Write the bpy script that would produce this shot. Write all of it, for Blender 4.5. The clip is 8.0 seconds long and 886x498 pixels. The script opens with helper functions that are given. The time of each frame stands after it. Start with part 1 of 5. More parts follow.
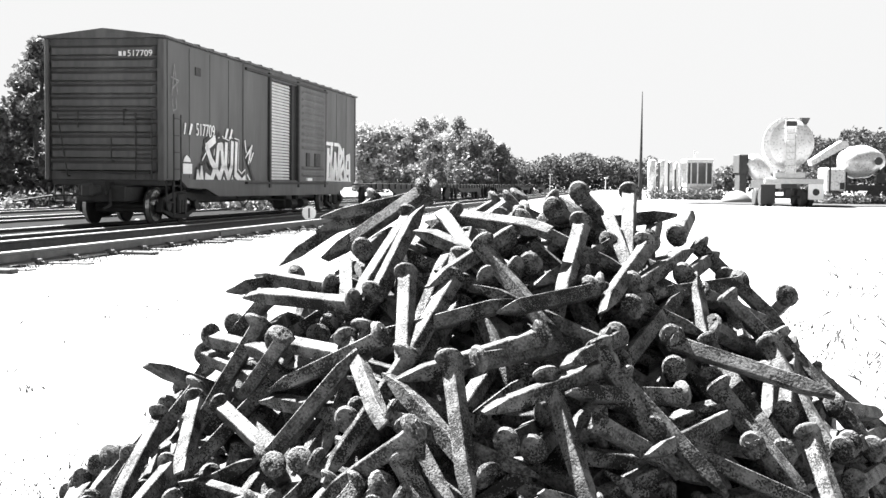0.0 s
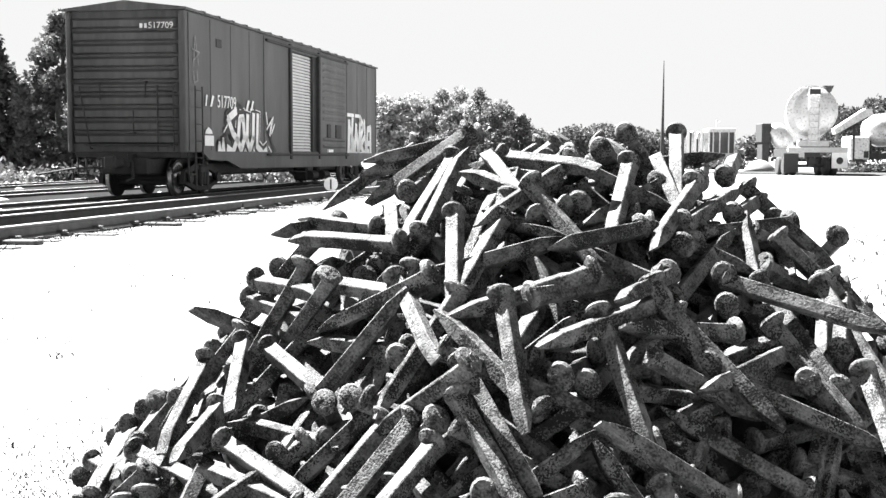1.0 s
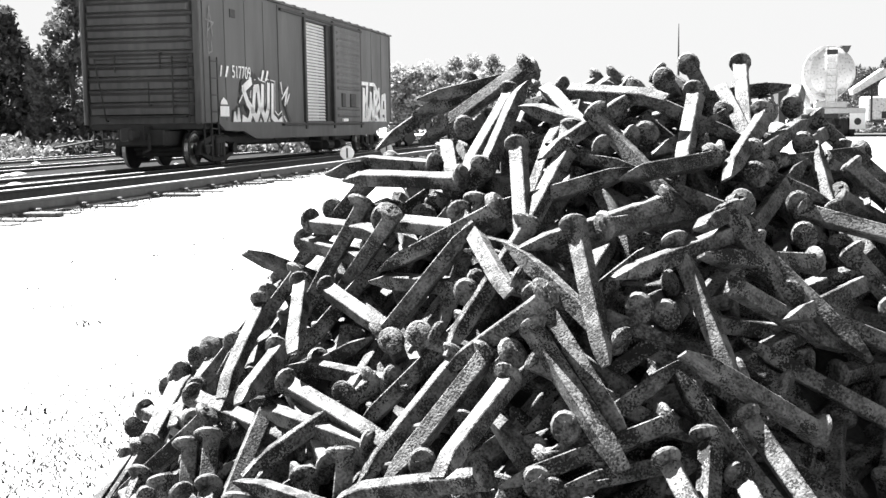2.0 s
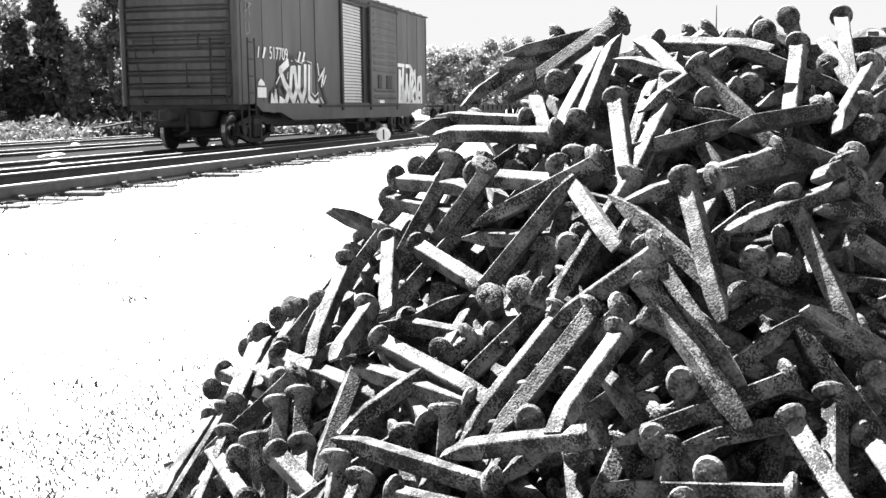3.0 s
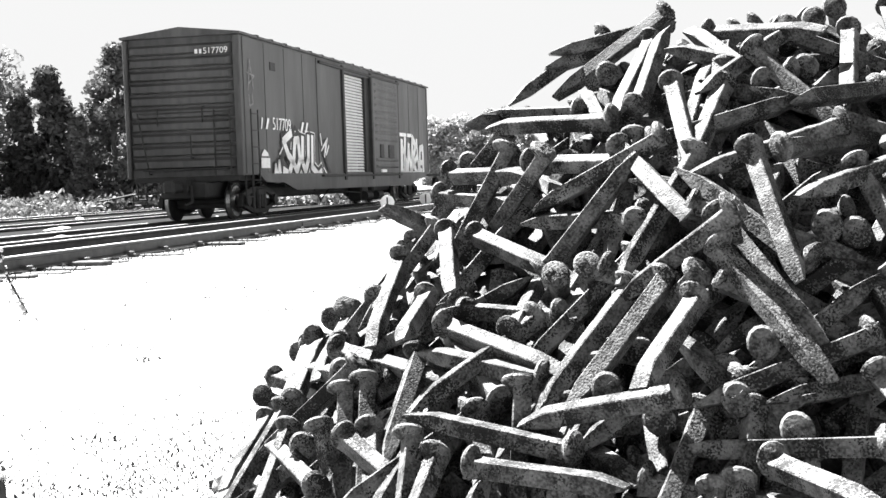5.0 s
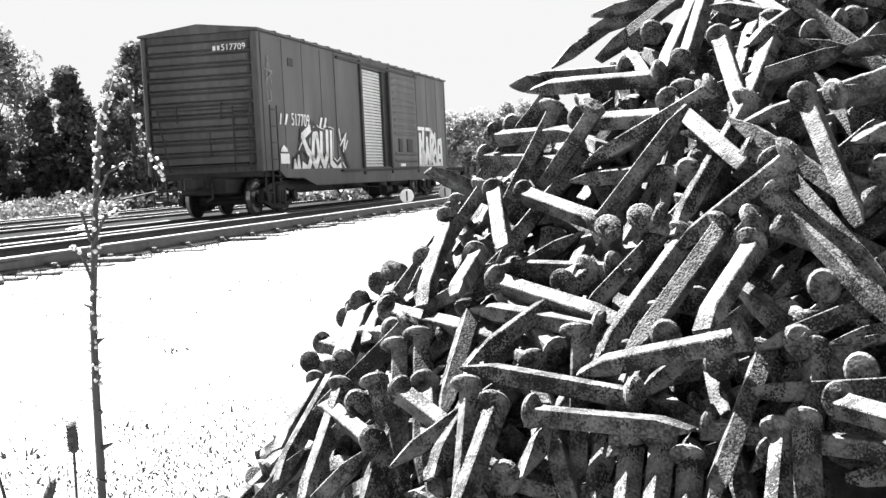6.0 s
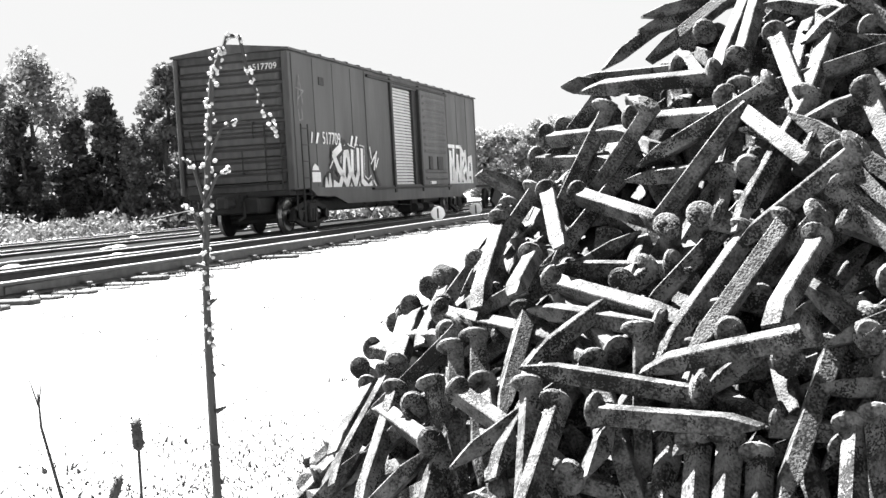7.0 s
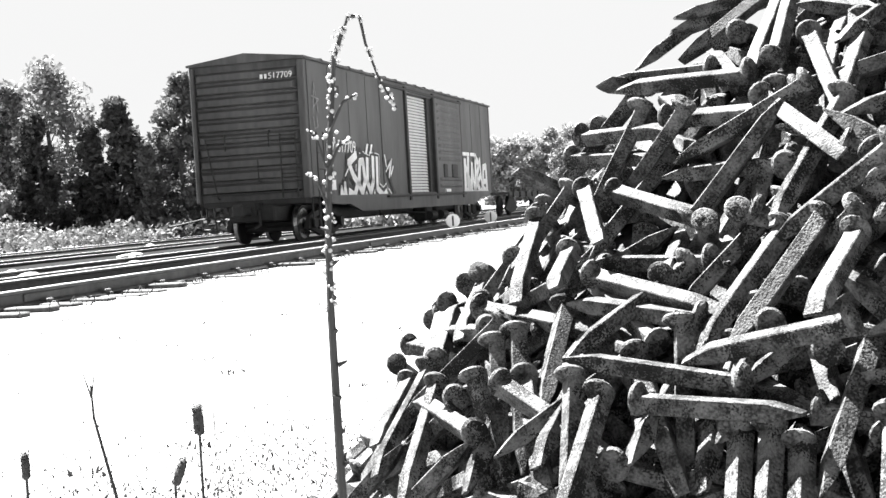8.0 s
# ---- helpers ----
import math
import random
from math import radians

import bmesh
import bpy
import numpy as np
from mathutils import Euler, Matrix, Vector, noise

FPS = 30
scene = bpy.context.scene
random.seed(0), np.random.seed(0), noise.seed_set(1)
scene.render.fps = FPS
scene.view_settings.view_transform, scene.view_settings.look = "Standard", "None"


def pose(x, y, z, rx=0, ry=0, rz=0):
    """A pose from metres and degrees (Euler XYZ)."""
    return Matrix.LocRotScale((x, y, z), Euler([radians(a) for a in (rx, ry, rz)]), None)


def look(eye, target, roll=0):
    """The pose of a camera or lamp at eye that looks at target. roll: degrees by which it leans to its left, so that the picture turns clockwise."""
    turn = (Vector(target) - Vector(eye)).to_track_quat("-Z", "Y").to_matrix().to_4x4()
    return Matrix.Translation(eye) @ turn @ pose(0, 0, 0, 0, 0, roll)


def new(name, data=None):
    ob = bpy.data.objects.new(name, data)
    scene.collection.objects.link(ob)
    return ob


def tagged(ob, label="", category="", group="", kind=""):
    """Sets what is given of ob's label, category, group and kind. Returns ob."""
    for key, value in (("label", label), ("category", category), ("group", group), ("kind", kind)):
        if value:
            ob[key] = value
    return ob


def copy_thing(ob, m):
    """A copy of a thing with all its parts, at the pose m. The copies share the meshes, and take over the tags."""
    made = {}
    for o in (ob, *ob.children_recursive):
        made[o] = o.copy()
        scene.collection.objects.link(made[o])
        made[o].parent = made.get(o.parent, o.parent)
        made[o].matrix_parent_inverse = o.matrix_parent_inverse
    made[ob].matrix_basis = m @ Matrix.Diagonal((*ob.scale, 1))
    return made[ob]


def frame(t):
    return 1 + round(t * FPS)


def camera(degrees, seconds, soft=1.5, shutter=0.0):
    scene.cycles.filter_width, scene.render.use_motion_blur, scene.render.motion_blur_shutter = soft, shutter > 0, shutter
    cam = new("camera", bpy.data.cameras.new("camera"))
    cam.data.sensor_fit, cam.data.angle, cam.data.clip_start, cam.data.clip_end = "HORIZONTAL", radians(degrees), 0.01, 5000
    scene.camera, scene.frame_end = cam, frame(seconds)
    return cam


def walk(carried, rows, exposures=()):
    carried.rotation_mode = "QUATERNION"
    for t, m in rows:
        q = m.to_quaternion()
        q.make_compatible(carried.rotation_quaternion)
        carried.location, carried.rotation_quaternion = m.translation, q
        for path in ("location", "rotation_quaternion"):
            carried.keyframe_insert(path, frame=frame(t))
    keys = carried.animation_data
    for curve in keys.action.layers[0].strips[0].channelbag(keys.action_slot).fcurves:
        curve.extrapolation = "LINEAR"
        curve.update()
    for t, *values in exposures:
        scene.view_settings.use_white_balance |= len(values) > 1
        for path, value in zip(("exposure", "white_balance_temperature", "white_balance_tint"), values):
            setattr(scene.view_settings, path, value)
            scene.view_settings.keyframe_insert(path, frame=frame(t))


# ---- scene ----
cam = camera(41.4, 8.0)
PATH = [
    (0, (0.152, -1.091, 1.109), (0.145, 0.906, 0.998), 0.6),
    (0.5, (0.142, -1.094, 1.087), (0.117, 0.902, 0.951), 0.4),
    (1, (0.122, -1.083, 1.072), (0.080, 0.910, 0.913), 0.2),
    (2.3, (0.049, -1.036, 1.023), (-0.029, 0.951, 0.804), -1.1),
    (2.5, (0.034, -1.027, 1.017), (-0.060, 0.958, 0.796), -1),
    (3, (0.004, -1.019, 1.002), (-0.122, 0.963, 0.762), -0.7),
    (3.5, (-0.012, -1.016, 0.991), (-0.126, 0.971, 0.792), -0.6),
    (4, (-0.039, -1.018, 0.964), (-0.186, 0.968, 0.780), -0.3),
    (4.2, (-0.039, -1.023, 0.954), (-0.189, 0.964, 0.793), -1),
    (5.3, (-0.069, -1.027, 0.904), (-0.200, 0.965, 0.784), -1.9),
    (5.5, (-0.077, -1.031, 0.896), (-0.215, 0.961, 0.771), -2.1),
    (6, (-0.090, -1.032, 0.881), (-0.251, 0.958, 0.752), -2.7),
    (6.5, (-0.105, -1.027, 0.875), (-0.295, 0.962, 0.778), -3.3),
    (7, (-0.116, -1.026, 0.865), (-0.327, 0.960, 0.769), -3.2),
    (7.5, (-0.128, -1.031, 0.859), (-0.349, 0.955, 0.776), -3),
    (8, (-0.141, -1.053, 0.855), (-0.375, 0.932, 0.774), -3.3),
]
walk(cam, [(t, look(eye, target, roll)) for t, eye, target, roll in PATH])

# ---- world, sun, exposure ----
SUN = Vector((-0.42, 0.42, 0.84)).normalized()       # towards the sun
world = bpy.data.worlds.new("sky")
scene.world = world
world.use_nodes = True
wn, wl = world.node_tree.nodes, world.node_tree.links
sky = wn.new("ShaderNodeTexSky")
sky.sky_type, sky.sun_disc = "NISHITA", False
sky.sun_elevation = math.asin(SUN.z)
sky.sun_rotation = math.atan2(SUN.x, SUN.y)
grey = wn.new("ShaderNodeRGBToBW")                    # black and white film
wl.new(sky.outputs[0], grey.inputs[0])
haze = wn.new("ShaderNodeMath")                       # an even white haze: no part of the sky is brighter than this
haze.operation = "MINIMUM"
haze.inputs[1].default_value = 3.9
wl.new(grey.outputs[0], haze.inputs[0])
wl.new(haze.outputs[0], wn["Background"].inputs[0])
wn["Background"].inputs[1].default_value = 0.021
sun_data = bpy.data.lights.new("sun", "SUN")
sun_data.energy, sun_data.angle = 5.0, radians(0.5)
sun = new("sun", sun_data)
sun.matrix_world = look((0, 0, 0), -SUN)
scene.view_settings.exposure = 3.5


# ---- materials ----
def material(name, dark, light, scale=20.0, rough=(0.6, 0.9), metal=0.0, bump=0.3, dist=0.01, fine=6.0, vary=0.0, spec=0.4, lohi=(0.36, 0.64), stretch=None):
    """A grey surface: two noises mix dark and light, the finer one also gives relief."""
    m = bpy.data.materials.new(name)
    m.use_nodes = True
    n, l = m.node_tree.nodes, m.node_tree.links
    bs = n["Principled BSDF"]
    co = n.new("ShaderNodeTexCoord")
    a = n.new("ShaderNodeTexNoise")
    a.inputs["Scale"].default_value, a.inputs["Detail"].default_value = scale, 6
    b = n.new("ShaderNodeTexNoise")
    b.inputs["Scale"].default_value, b.inputs["Detail"].default_value = scale * fine, 4
    where = co.outputs["Object"]
    if stretch:
        mp = n.new("ShaderNodeMapping")
        mp.inputs["Scale"].default_value = stretch
        l.new(where, mp.inputs["Vector"])
        where = mp.outputs[0]
    for t in (a, b):
        l.new(where, t.inputs["Vector"])
    mx = n.new("ShaderNodeMath")
    mx.operation = "MULTIPLY_ADD"
    l.new(b.outputs[0], mx.inputs[0])
    mx.inputs[1].default_value = 0.5
    hf = n.new("ShaderNodeMath")
    hf.operation = "MULTIPLY"
    hf.inputs[1].default_value = 0.5
    l.new(a.outputs[0], hf.inputs[0])
    l.new(hf.outputs[0], mx.inputs[2])
    src = mx.outputs[0]
    if vary:
        oi = n.new("ShaderNodeObjectInfo")
        ge = n.new("ShaderNodeNewGeometry")
        ad = n.new("ShaderNodeMath")
        ad.operation = "ADD"
        l.new(oi.outputs["Random"], ad.inputs[0])
        l.new(ge.outputs["Random Per Island"], ad.inputs[1])
        vm = n.new("ShaderNodeMath")
        vm.operation = "MULTIPLY_ADD"
        l.new(ad.outputs[0], vm.inputs[0])
        vm.inputs[1].default_value = vary
        l.new(src, vm.inputs[2])
        sb = n.new("ShaderNodeMath")
        sb.operation = "SUBTRACT"
        l.new(vm.outputs[0], sb.inputs[0])
        sb.inputs[1].default_value = vary
        src = sb.outputs[0]
    rp = n.new("ShaderNodeValToRGB")
    rp.color_ramp.elements[0].position, rp.color_ramp.elements[1].position = lohi
    rp.color_ramp.elements[0].color = (dark, dark, dark, 1)
    rp.color_ramp.elements[1].color = (light, light, light, 1)
    l.new(src, rp.inputs[0])
    l.new(rp.outputs[0], bs.inputs["Base Color"])
    mr = n.new("ShaderNodeMapRange")
    mr.inputs[1].default_value, mr.inputs[2].default_value = 0.35, 0.65
    mr.inputs[3].default_value, mr.inputs[4].default_value = rough
    l.new(b.outputs[0], mr.inputs[0])
    l.new(mr.outputs[0], bs.inputs["Roughness"])
    bs.inputs["Metallic"].default_value = metal
    bs.inputs["Specular IOR Level"].default_value = spec
    if bump:
        bp = n.new("ShaderNodeBump")
        bp.inputs["Strength"].default_value, bp.inputs["Distance"].default_value = bump, dist
        l.new(src if not vary else mx.outputs[0], bp.inputs["Height"])
        l.new(bp.outputs[0], bs.inputs["Normal"])
    return m


RUST = material("rusty_steel", 0.016, 0.14, 75, (0.5, 0.85), 0.0, 0.3, 0.0014, 5, 0.05, 0.13, (0.38, 0.62))


def pit(m, size, patch, depth, cut=0.53):
    """Scale pits in patches: darker specks with relief over an old surface."""
    n, l = m.node_tree.nodes, m.node_tree.links
    bs = n["Principled BSDF"]
    co = n.new("ShaderNodeTexCoord")
    f = n.new("ShaderNodeTexNoise")
    f.inputs["Scale"].default_value, f.inputs["Detail"].default_value = size, 2
    g = n.new("ShaderNodeTexNoise")
    g.inputs["Scale"].default_value, g.inputs["Detail"].default_value = patch, 2
    oi = n.new("ShaderNodeObjectInfo")
    off = n.new("ShaderNodeVectorMath")
    off.operation = "MULTIPLY_ADD"
    l.new(oi.outputs["Random"], off.inputs[0])
    off.inputs[1].default_value = (3.1, 4.7, 1.9)
    l.new(co.outputs["Object"], off.inputs[2])
    for t in (f, g):
        l.new(off.outputs[0], t.inputs["Vector"])
    ad = n.new("ShaderNodeMath")
    ad.operation = "MULTIPLY_ADD"
    l.new(g.outputs[0], ad.inputs[0])
    ad.inputs[1].default_value = 1.2
    l.new(f.outputs[0], ad.inputs[2])
    mr = n.new("ShaderNodeMapRange")
    mr.inputs[1].default_value, mr.inputs[2].default_value = cut + 0.61, cut + 0.64
    mr.inputs[3].default_value, mr.inputs[4].default_value = 0.0, 1.0
    l.new(ad.outputs[0], mr.inputs[0])
    old = bs.inputs["Base Color"].links[0].from_socket
    mx = n.new("ShaderNodeMix")
    mx.data_type = "RGBA"
    l.new(mr.outputs[0], mx.inputs["Factor"])
    l.new(old, mx.inputs["A"])
    mx.inputs["B"].default_value = (0.012, 0.012, 0.012, 1)
    l.new(mx.outputs["Result"], bs.inputs["Base Color"])
    bp = n.new("ShaderNodeBump")
    bp.invert = True
    bp.inputs["Strength"].default_value, bp.inputs["Distance"].default_value = 0.7, depth
    l.new(ad.outputs[0], bp.inputs["Height"])
    l.new(bs.inputs["Normal"].links[0].from_socket, bp.inputs["Normal"])
    l.new(bp.outputs[0], bs.inputs["Normal"])


pit(RUST, 500, 34, 0.0014, 0.56)
# dark rust tone that stands in for the shade deep between spikes
CORE = material("gap_shade_rust", 0.02, 0.05, 40, (0.8, 0.95), 0.0, 0.6, 0.01)
GRAVEL = material("pale_gravel", 0.115, 0.17, 3.0, (0.85, 0.95), 0.0, 0.25, 0.01, 40)
ASPHALT = material("worn_asphalt", 0.025, 0.07, 0.5, (0.9, 1.0), 0.0, 0.3, 0.02, 12, 0.0, 0.03)
PALE = material("pale_stone", 0.35, 0.5, 8, (0.8, 0.95), 0.0, 0.6, 0.02)
# the stones' shaded sides are put into this very low base colour
BALLAST = material("oily_shaded_ballast", 0.006, 0.018, 5, (0.9, 1.0), 0.0, 0.8, 0.03, 8, 0.0, 0.02)
RAILSIDE = material("rusted_rail", 0.05, 0.10, 9, (0.6, 0.85), 0.0, 0.3, 0.004)
RAILTOP = material("polished_railhead", 0.55, 0.75, 6, (0.25, 0.4), 0.9, 0.05, 0.001)
TIE = material("weathered_tie", 0.03, 0.09, 12, (0.8, 0.95), 0.0, 0.6, 0.01)
CARPAINT = material("faded_car_paint", 0.045, 0.115, 1.1, (0.5, 0.75), 0.0, 0.12, 0.01, 7, stretch=(1.0, 1.0, 0.22), lohi=(0.36, 0.66))
CARDARK = material("grimy_car_steel", 0.018, 0.04, 4, (0.6, 0.85), 0.0, 0.2, 0.01)
CHROME = material("worn_wheel_tread", 0.35, 0.6, 5, (0.25, 0.45), 0.9, 0.1, 0.002)
ROLLDOOR = material("white_roll_door", 0.6, 0.75, 3, (0.4, 0.55), 0.0, 0.05, 0.002)
WHITE = material("white_spray_paint", 0.72, 0.9, 6, (0.5, 0.7), 0.0, 0.05, 0.002)
CHALK = material("worn_chalk", 0.12, 0.28, 9, (0.7, 0.9), 0.0, 0.05, 0.002)
BLACK = material("black_spray_paint", 0.015, 0.03, 6, (0.5, 0.7), 0.0, 0.05, 0.002)
TANK = material("white_enamel_tank", 0.42, 0.66, 1.2, (0.25, 0.42), 0.4, 0.05, 0.004)
TYRE = material("black_rubber", 0.02, 0.04, 20, (0.7, 0.9))
BARK = material("bark", 0.05, 0.12, 8, (0.8, 0.95), 0.0, 0.8, 0.02)
GLASS = material("dim_window_glass", 0.05, 0.07, 2, (0.05, 0.1), 0.0, 0.0)
STEM = material("dry_stem", 0.02, 0.045, 60, (0.6, 0.8), 0.0, 0.4, 0.001)
SEED = material("seed_husk", 0.35, 0.6, 80, (0.6, 0.8), 0.0, 0.4, 0.001)
DARKSEED = material("dark_seed_head", 0.03, 0.07, 150, (0.8, 0.95), 0.0, 0.8, 0.002)


def leaf_material(name, dark, light):
    """Thin leaves: part of the light that falls on the far side shines through."""
    m = material(name, dark, light, 0.6, (0.7, 0.9), 0.0, 0.0, 0.01, 5, 0.25, 0.12)
    n, l = m.node_tree.nodes, m.node_tree.links
    bs = n["Principled BSDF"]
    tr = n.new("ShaderNodeBsdfTranslucent")
    l.new(bs.inputs["Base Color"].links[0].from_socket, tr.inputs["Color"])
    mix = n.new("ShaderNodeMixShader")
    mix.inputs[0].default_value = 0.15
    l.new(bs.outputs[0], mix.inputs[1])
    l.new(tr.outputs[0], mix.inputs[2])
    l.new(mix.outputs[0], n["Material Output"].inputs["Surface"])
    return m


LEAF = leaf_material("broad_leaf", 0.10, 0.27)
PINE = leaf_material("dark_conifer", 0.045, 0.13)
# broad leaf again, with sunlight put into a lighter base colour
SUNLITLEAF = leaf_material("leaf_toned_sunlit", 0.18, 0.36)
WEED = leaf_material("pale_weed", 0.08, 0.24)
GRASS = leaf_material("dry_grass", 0.015, 0.06)


# ---- mesh helpers ----
def part(name, bm, mat, parent=None, label="", smooth=False):
    me = bpy.data.meshes.new(name)
    bmesh.ops.recalc_face_normals(bm, faces=bm.faces)
    bm.to_mesh(me)
    bm.free()
    if mat:
        me.materials.append(mat)
    if smooth:
        for p in me.polygons:
            p.use_smooth = True
    ob = new(name, me)
    if parent:
        ob.parent = parent
    if label:
        ob["label"] = label
    return ob


def thing(name, m=None, **tags):
    ob = new(name)
    if m is not None:
        ob.matrix_world = m
    return tagged(ob, **tags)


def hexa(bm, pts):
    """A block from eight corners, the lower four and the upper four, both going round."""
    v = [bm.verts.new(p) for p in pts]
    for f in ((3, 2, 1, 0), (4, 5, 6, 7), (0, 1, 5, 4), (1, 2, 6, 5), (2, 3, 7, 6), (3, 0, 4, 7)):
        bm.faces.new([v[i] for i in f])
    return v


def block(bm, x0, x1, y0, y1, z0, z1, c=0.0):
    """A block, with its long edges cut off by c."""
    if c <= 0:
        return hexa(bm, [(x0, y0, z0), (x1, y0, z0), (x1, y1, z0), (x0, y1, z0), (x0, y0, z1), (x1, y0, z1), (x1, y1, z1), (x0, y1, z1)])
    g = bmesh.ops.create_cube(bm, size=1.0)["verts"]
    for v in g:
        v.co = Vector(((x0 + x1) / 2 + v.co.x * (x1 - x0), (y0 + y1) / 2 + v.co.y * (y1 - y0), (z0 + z1) / 2 + v.co.z * (z1 - z0)))
    es = list({e for v in g for e in v.link_edges})
    bmesh.ops.bevel(bm, geom=es, offset=c, segments=1, affect="EDGES")


def rod(bm, a, b, r0, r1=None, n=8, cap=True):
    """A round bar from a to b."""
    r1 = r0 if r1 is None else r1
    a, b = Vector(a), Vector(b)
    d = (b - a).normalized()
    s = d.orthogonal().normalized()
    t = d.cross(s)
    rings = []
    for c, r in ((a, r0), (b, r1)):
        rings.append([bm.verts.new(c + (s * math.cos(2 * math.pi * i / n) + t * math.sin(2 * math.pi * i / n)) * r) for i in range(n)])
    for i in range(n):
        j = (i + 1) % n
        bm.faces.new((rings[0][i], rings[0][j], rings[1][j], rings[1][i]))
    if cap:
        bm.faces.new(rings[0][::-1])
        bm.faces.new(rings[1])


def lathe(bm, axis_a, axis_b, profile, n=24):
    """Turns (distance along, radius) pairs round the line from a to b."""
    a, b = Vector(axis_a), Vector(axis_b)
    d = (b - a).normalized()
    s = d.orthogonal().normalized()
    t = d.cross(s)
    rings = [[bm.verts.new(a + d * h + (s * math.cos(2 * math.pi * i / n) + t * math.sin(2 * math.pi * i / n)) * max(r, 1e-4)) for i in range(n)] for h, r in profile]
    for k in range(len(rings) - 1):
        for i in range(n):
            j = (i + 1) % n
            bm.faces.new((rings[k][i], rings[k][j], rings[k + 1][j], rings[k + 1][i]))
    bm.faces.new(rings[0][::-1])
    bm.faces.new(rings[-1])


def extrude_outline(bm, outline, axis, lo, hi):
    """A plate: a 2D outline pushed from lo to hi along an axis (0, 1 or 2)."""
    def at(p, h):
        q = list(p)
        q.insert(axis, h)
        return q
    a = [bm.verts.new(at(p, lo)) for p in outline]
    b = [bm.verts.new(at(p, hi)) for p in outline]
    bm.faces.new(a[::-1])
    bm.faces.new(b)
    for i in range(len(a)):
        j = (i + 1) % len(a)
        bm.faces.new((a[i], a[j], b[j], b[i]))


def B():
    return bmesh.new()


# ---- ground ----
bm = B()
rings = [0, 3, 6, 10, 16, 25, 40, 70, 130, 300, 800, 2500]
prev = None
for k, r in enumerate(rings):
    n = 48
    if r == 0:
        cur = [bm.verts.new((0, 2, 0))]
    else:
        cur = [bm.verts.new((r * math.cos(2 * math.pi * i / n), 2 + r * math.sin(2 * math.pi * i / n), 0)) for i in range(n)]
    if prev:
        for i in range(n):
            j = (i + 1) % n
            if len(prev) == 1:
                bm.faces.new((prev[0], cur[i], cur[j]))
            else:
                bm.faces.new((prev[i], cur[i], cur[j], prev[j]))
    prev = cur
ground = part("ground", bm, GRAVEL)
tagged(ground, "bright pale gravel yard with a few weeds", "ground", kind="structure")

# ---- tracks: the yard's rails run a little to the right of straight ahead ----
BEAR = radians(9.02)
U = Vector((math.sin(BEAR), math.cos(BEAR), 0))       # along the rails
N = Vector((math.cos(BEAR), -math.sin(BEAR), 0))      # towards the yard
YARD = Matrix(((U.x, -N.x, 0, 0), (U.y, -N.y, 0, 0), (0, 0, 1, 0), (0, 0, 0, 1)))   # local x along, y away from the yard


def rail(centre, top, x0, x1):
    """A flat-bottomed rail, web and foot rusted, running surface polished."""
    w = [(-0.07, -0.165), (0.07, -0.165), (0.07, -0.152), (0.012, -0.135), (0.010, -0.045), (0.036, -0.034), (0.036, -0.006), (0.028, -0.001),
         (-0.028, -0.001), (-0.036, -0.006), (-0.036, -0.034), (-0.010, -0.045), (-0.012, -0.135), (-0.07, -0.152)]
    bm = B()
    extrude_outline(bm, [(centre + a, top + b) for a, b in w], 0, x0, x1)
    r = part("rail", bm, RAILSIDE)
    r.matrix_world = YARD
    tagged(r, "rusted steel rail with a polished running surface", "rail", "rails of the yard tracks")
    bm = B()
    block(bm, x0, x1, centre - 0.027, centre + 0.027, top - 0.0005, top + 0.003)
    part("running_surface", bm, RAILTOP, r, "bright worn railhead")
    return r


def bed(lo, hi, x0, x1, h):
    """A low ridge of ballast under a track."""
    rnd = random.Random(int(lo * 10))
    bm = B()
    nx, ny = 220, 46
    grid = []
    for i in range(nx + 1):
        row = []
        for j in range(ny + 1):
            f = j / ny
            e = min(1, 46 * min(f, 1 - f))
            row.append(bm.verts.new((x0 + (x1 - x0) * (i / nx) ** 1.6, lo + (hi - lo) * f + rnd.uniform(-.08, .08), 0.004 + h * e * rnd.uniform(0.45, 1.0) - (0.03 if e == 0 else 0))))
        grid.append(row)
    for i in range(nx):
        for j in range(ny):
            bm.faces.new((grid[i][j], grid[i + 1][j], grid[i + 1][j + 1], grid[i][j + 1]))
    b = part("ballast", bm, BALLAST, smooth=True)
    b.matrix_world = YARD
    return tagged(b, "dark oily ballast between the rails, stone shade in its colour", "ballast", kind="stuff")


NEAR, CARTRACK = 7.40, 10.75
for k, (first, top) in enumerate(((NEAR, 0.20), (CARTRACK, 0.105), (14.9, 0.10), (19.2, 0.10))):
    rail(first, top, -6, 320)
    rail(first + 1.435, top, -6, 320)


bed(NEAR - 0.13, 21.3, -6, 320, 0.03)
rnd = random.Random(18)
for i in range(14):
    bm = B()
    x, y = 8 + 40 * rnd.random() ** 1.5, rnd.uniform(NEAR + 1.7, 18.5)
    a, c = rnd.uniform(0.12, 0.4), rnd.uniform(0.06, 0.18)
    lathe(bm, (0, 0, -0.02), (0, 0, 0.08), [(0, 1.0), (0.03, 0.9), (0.06, 0.55), (0.075, 0.1)], 9)
    for v in bm.verts:
        v.co = Vector((x + v.co.x * a * rnd.uniform(0.7, 1.2), y + v.co.y * c * rnd.uniform(0.7, 1.2), v.co.z + 0.02))
    g = part("gravel_patch", bm, PALE)
    g.matrix_world = YARD
    tagged(g, "pale spilled gravel between the tracks", "gravel", "gravel spills between the tracks")
rnd = random.Random(8)
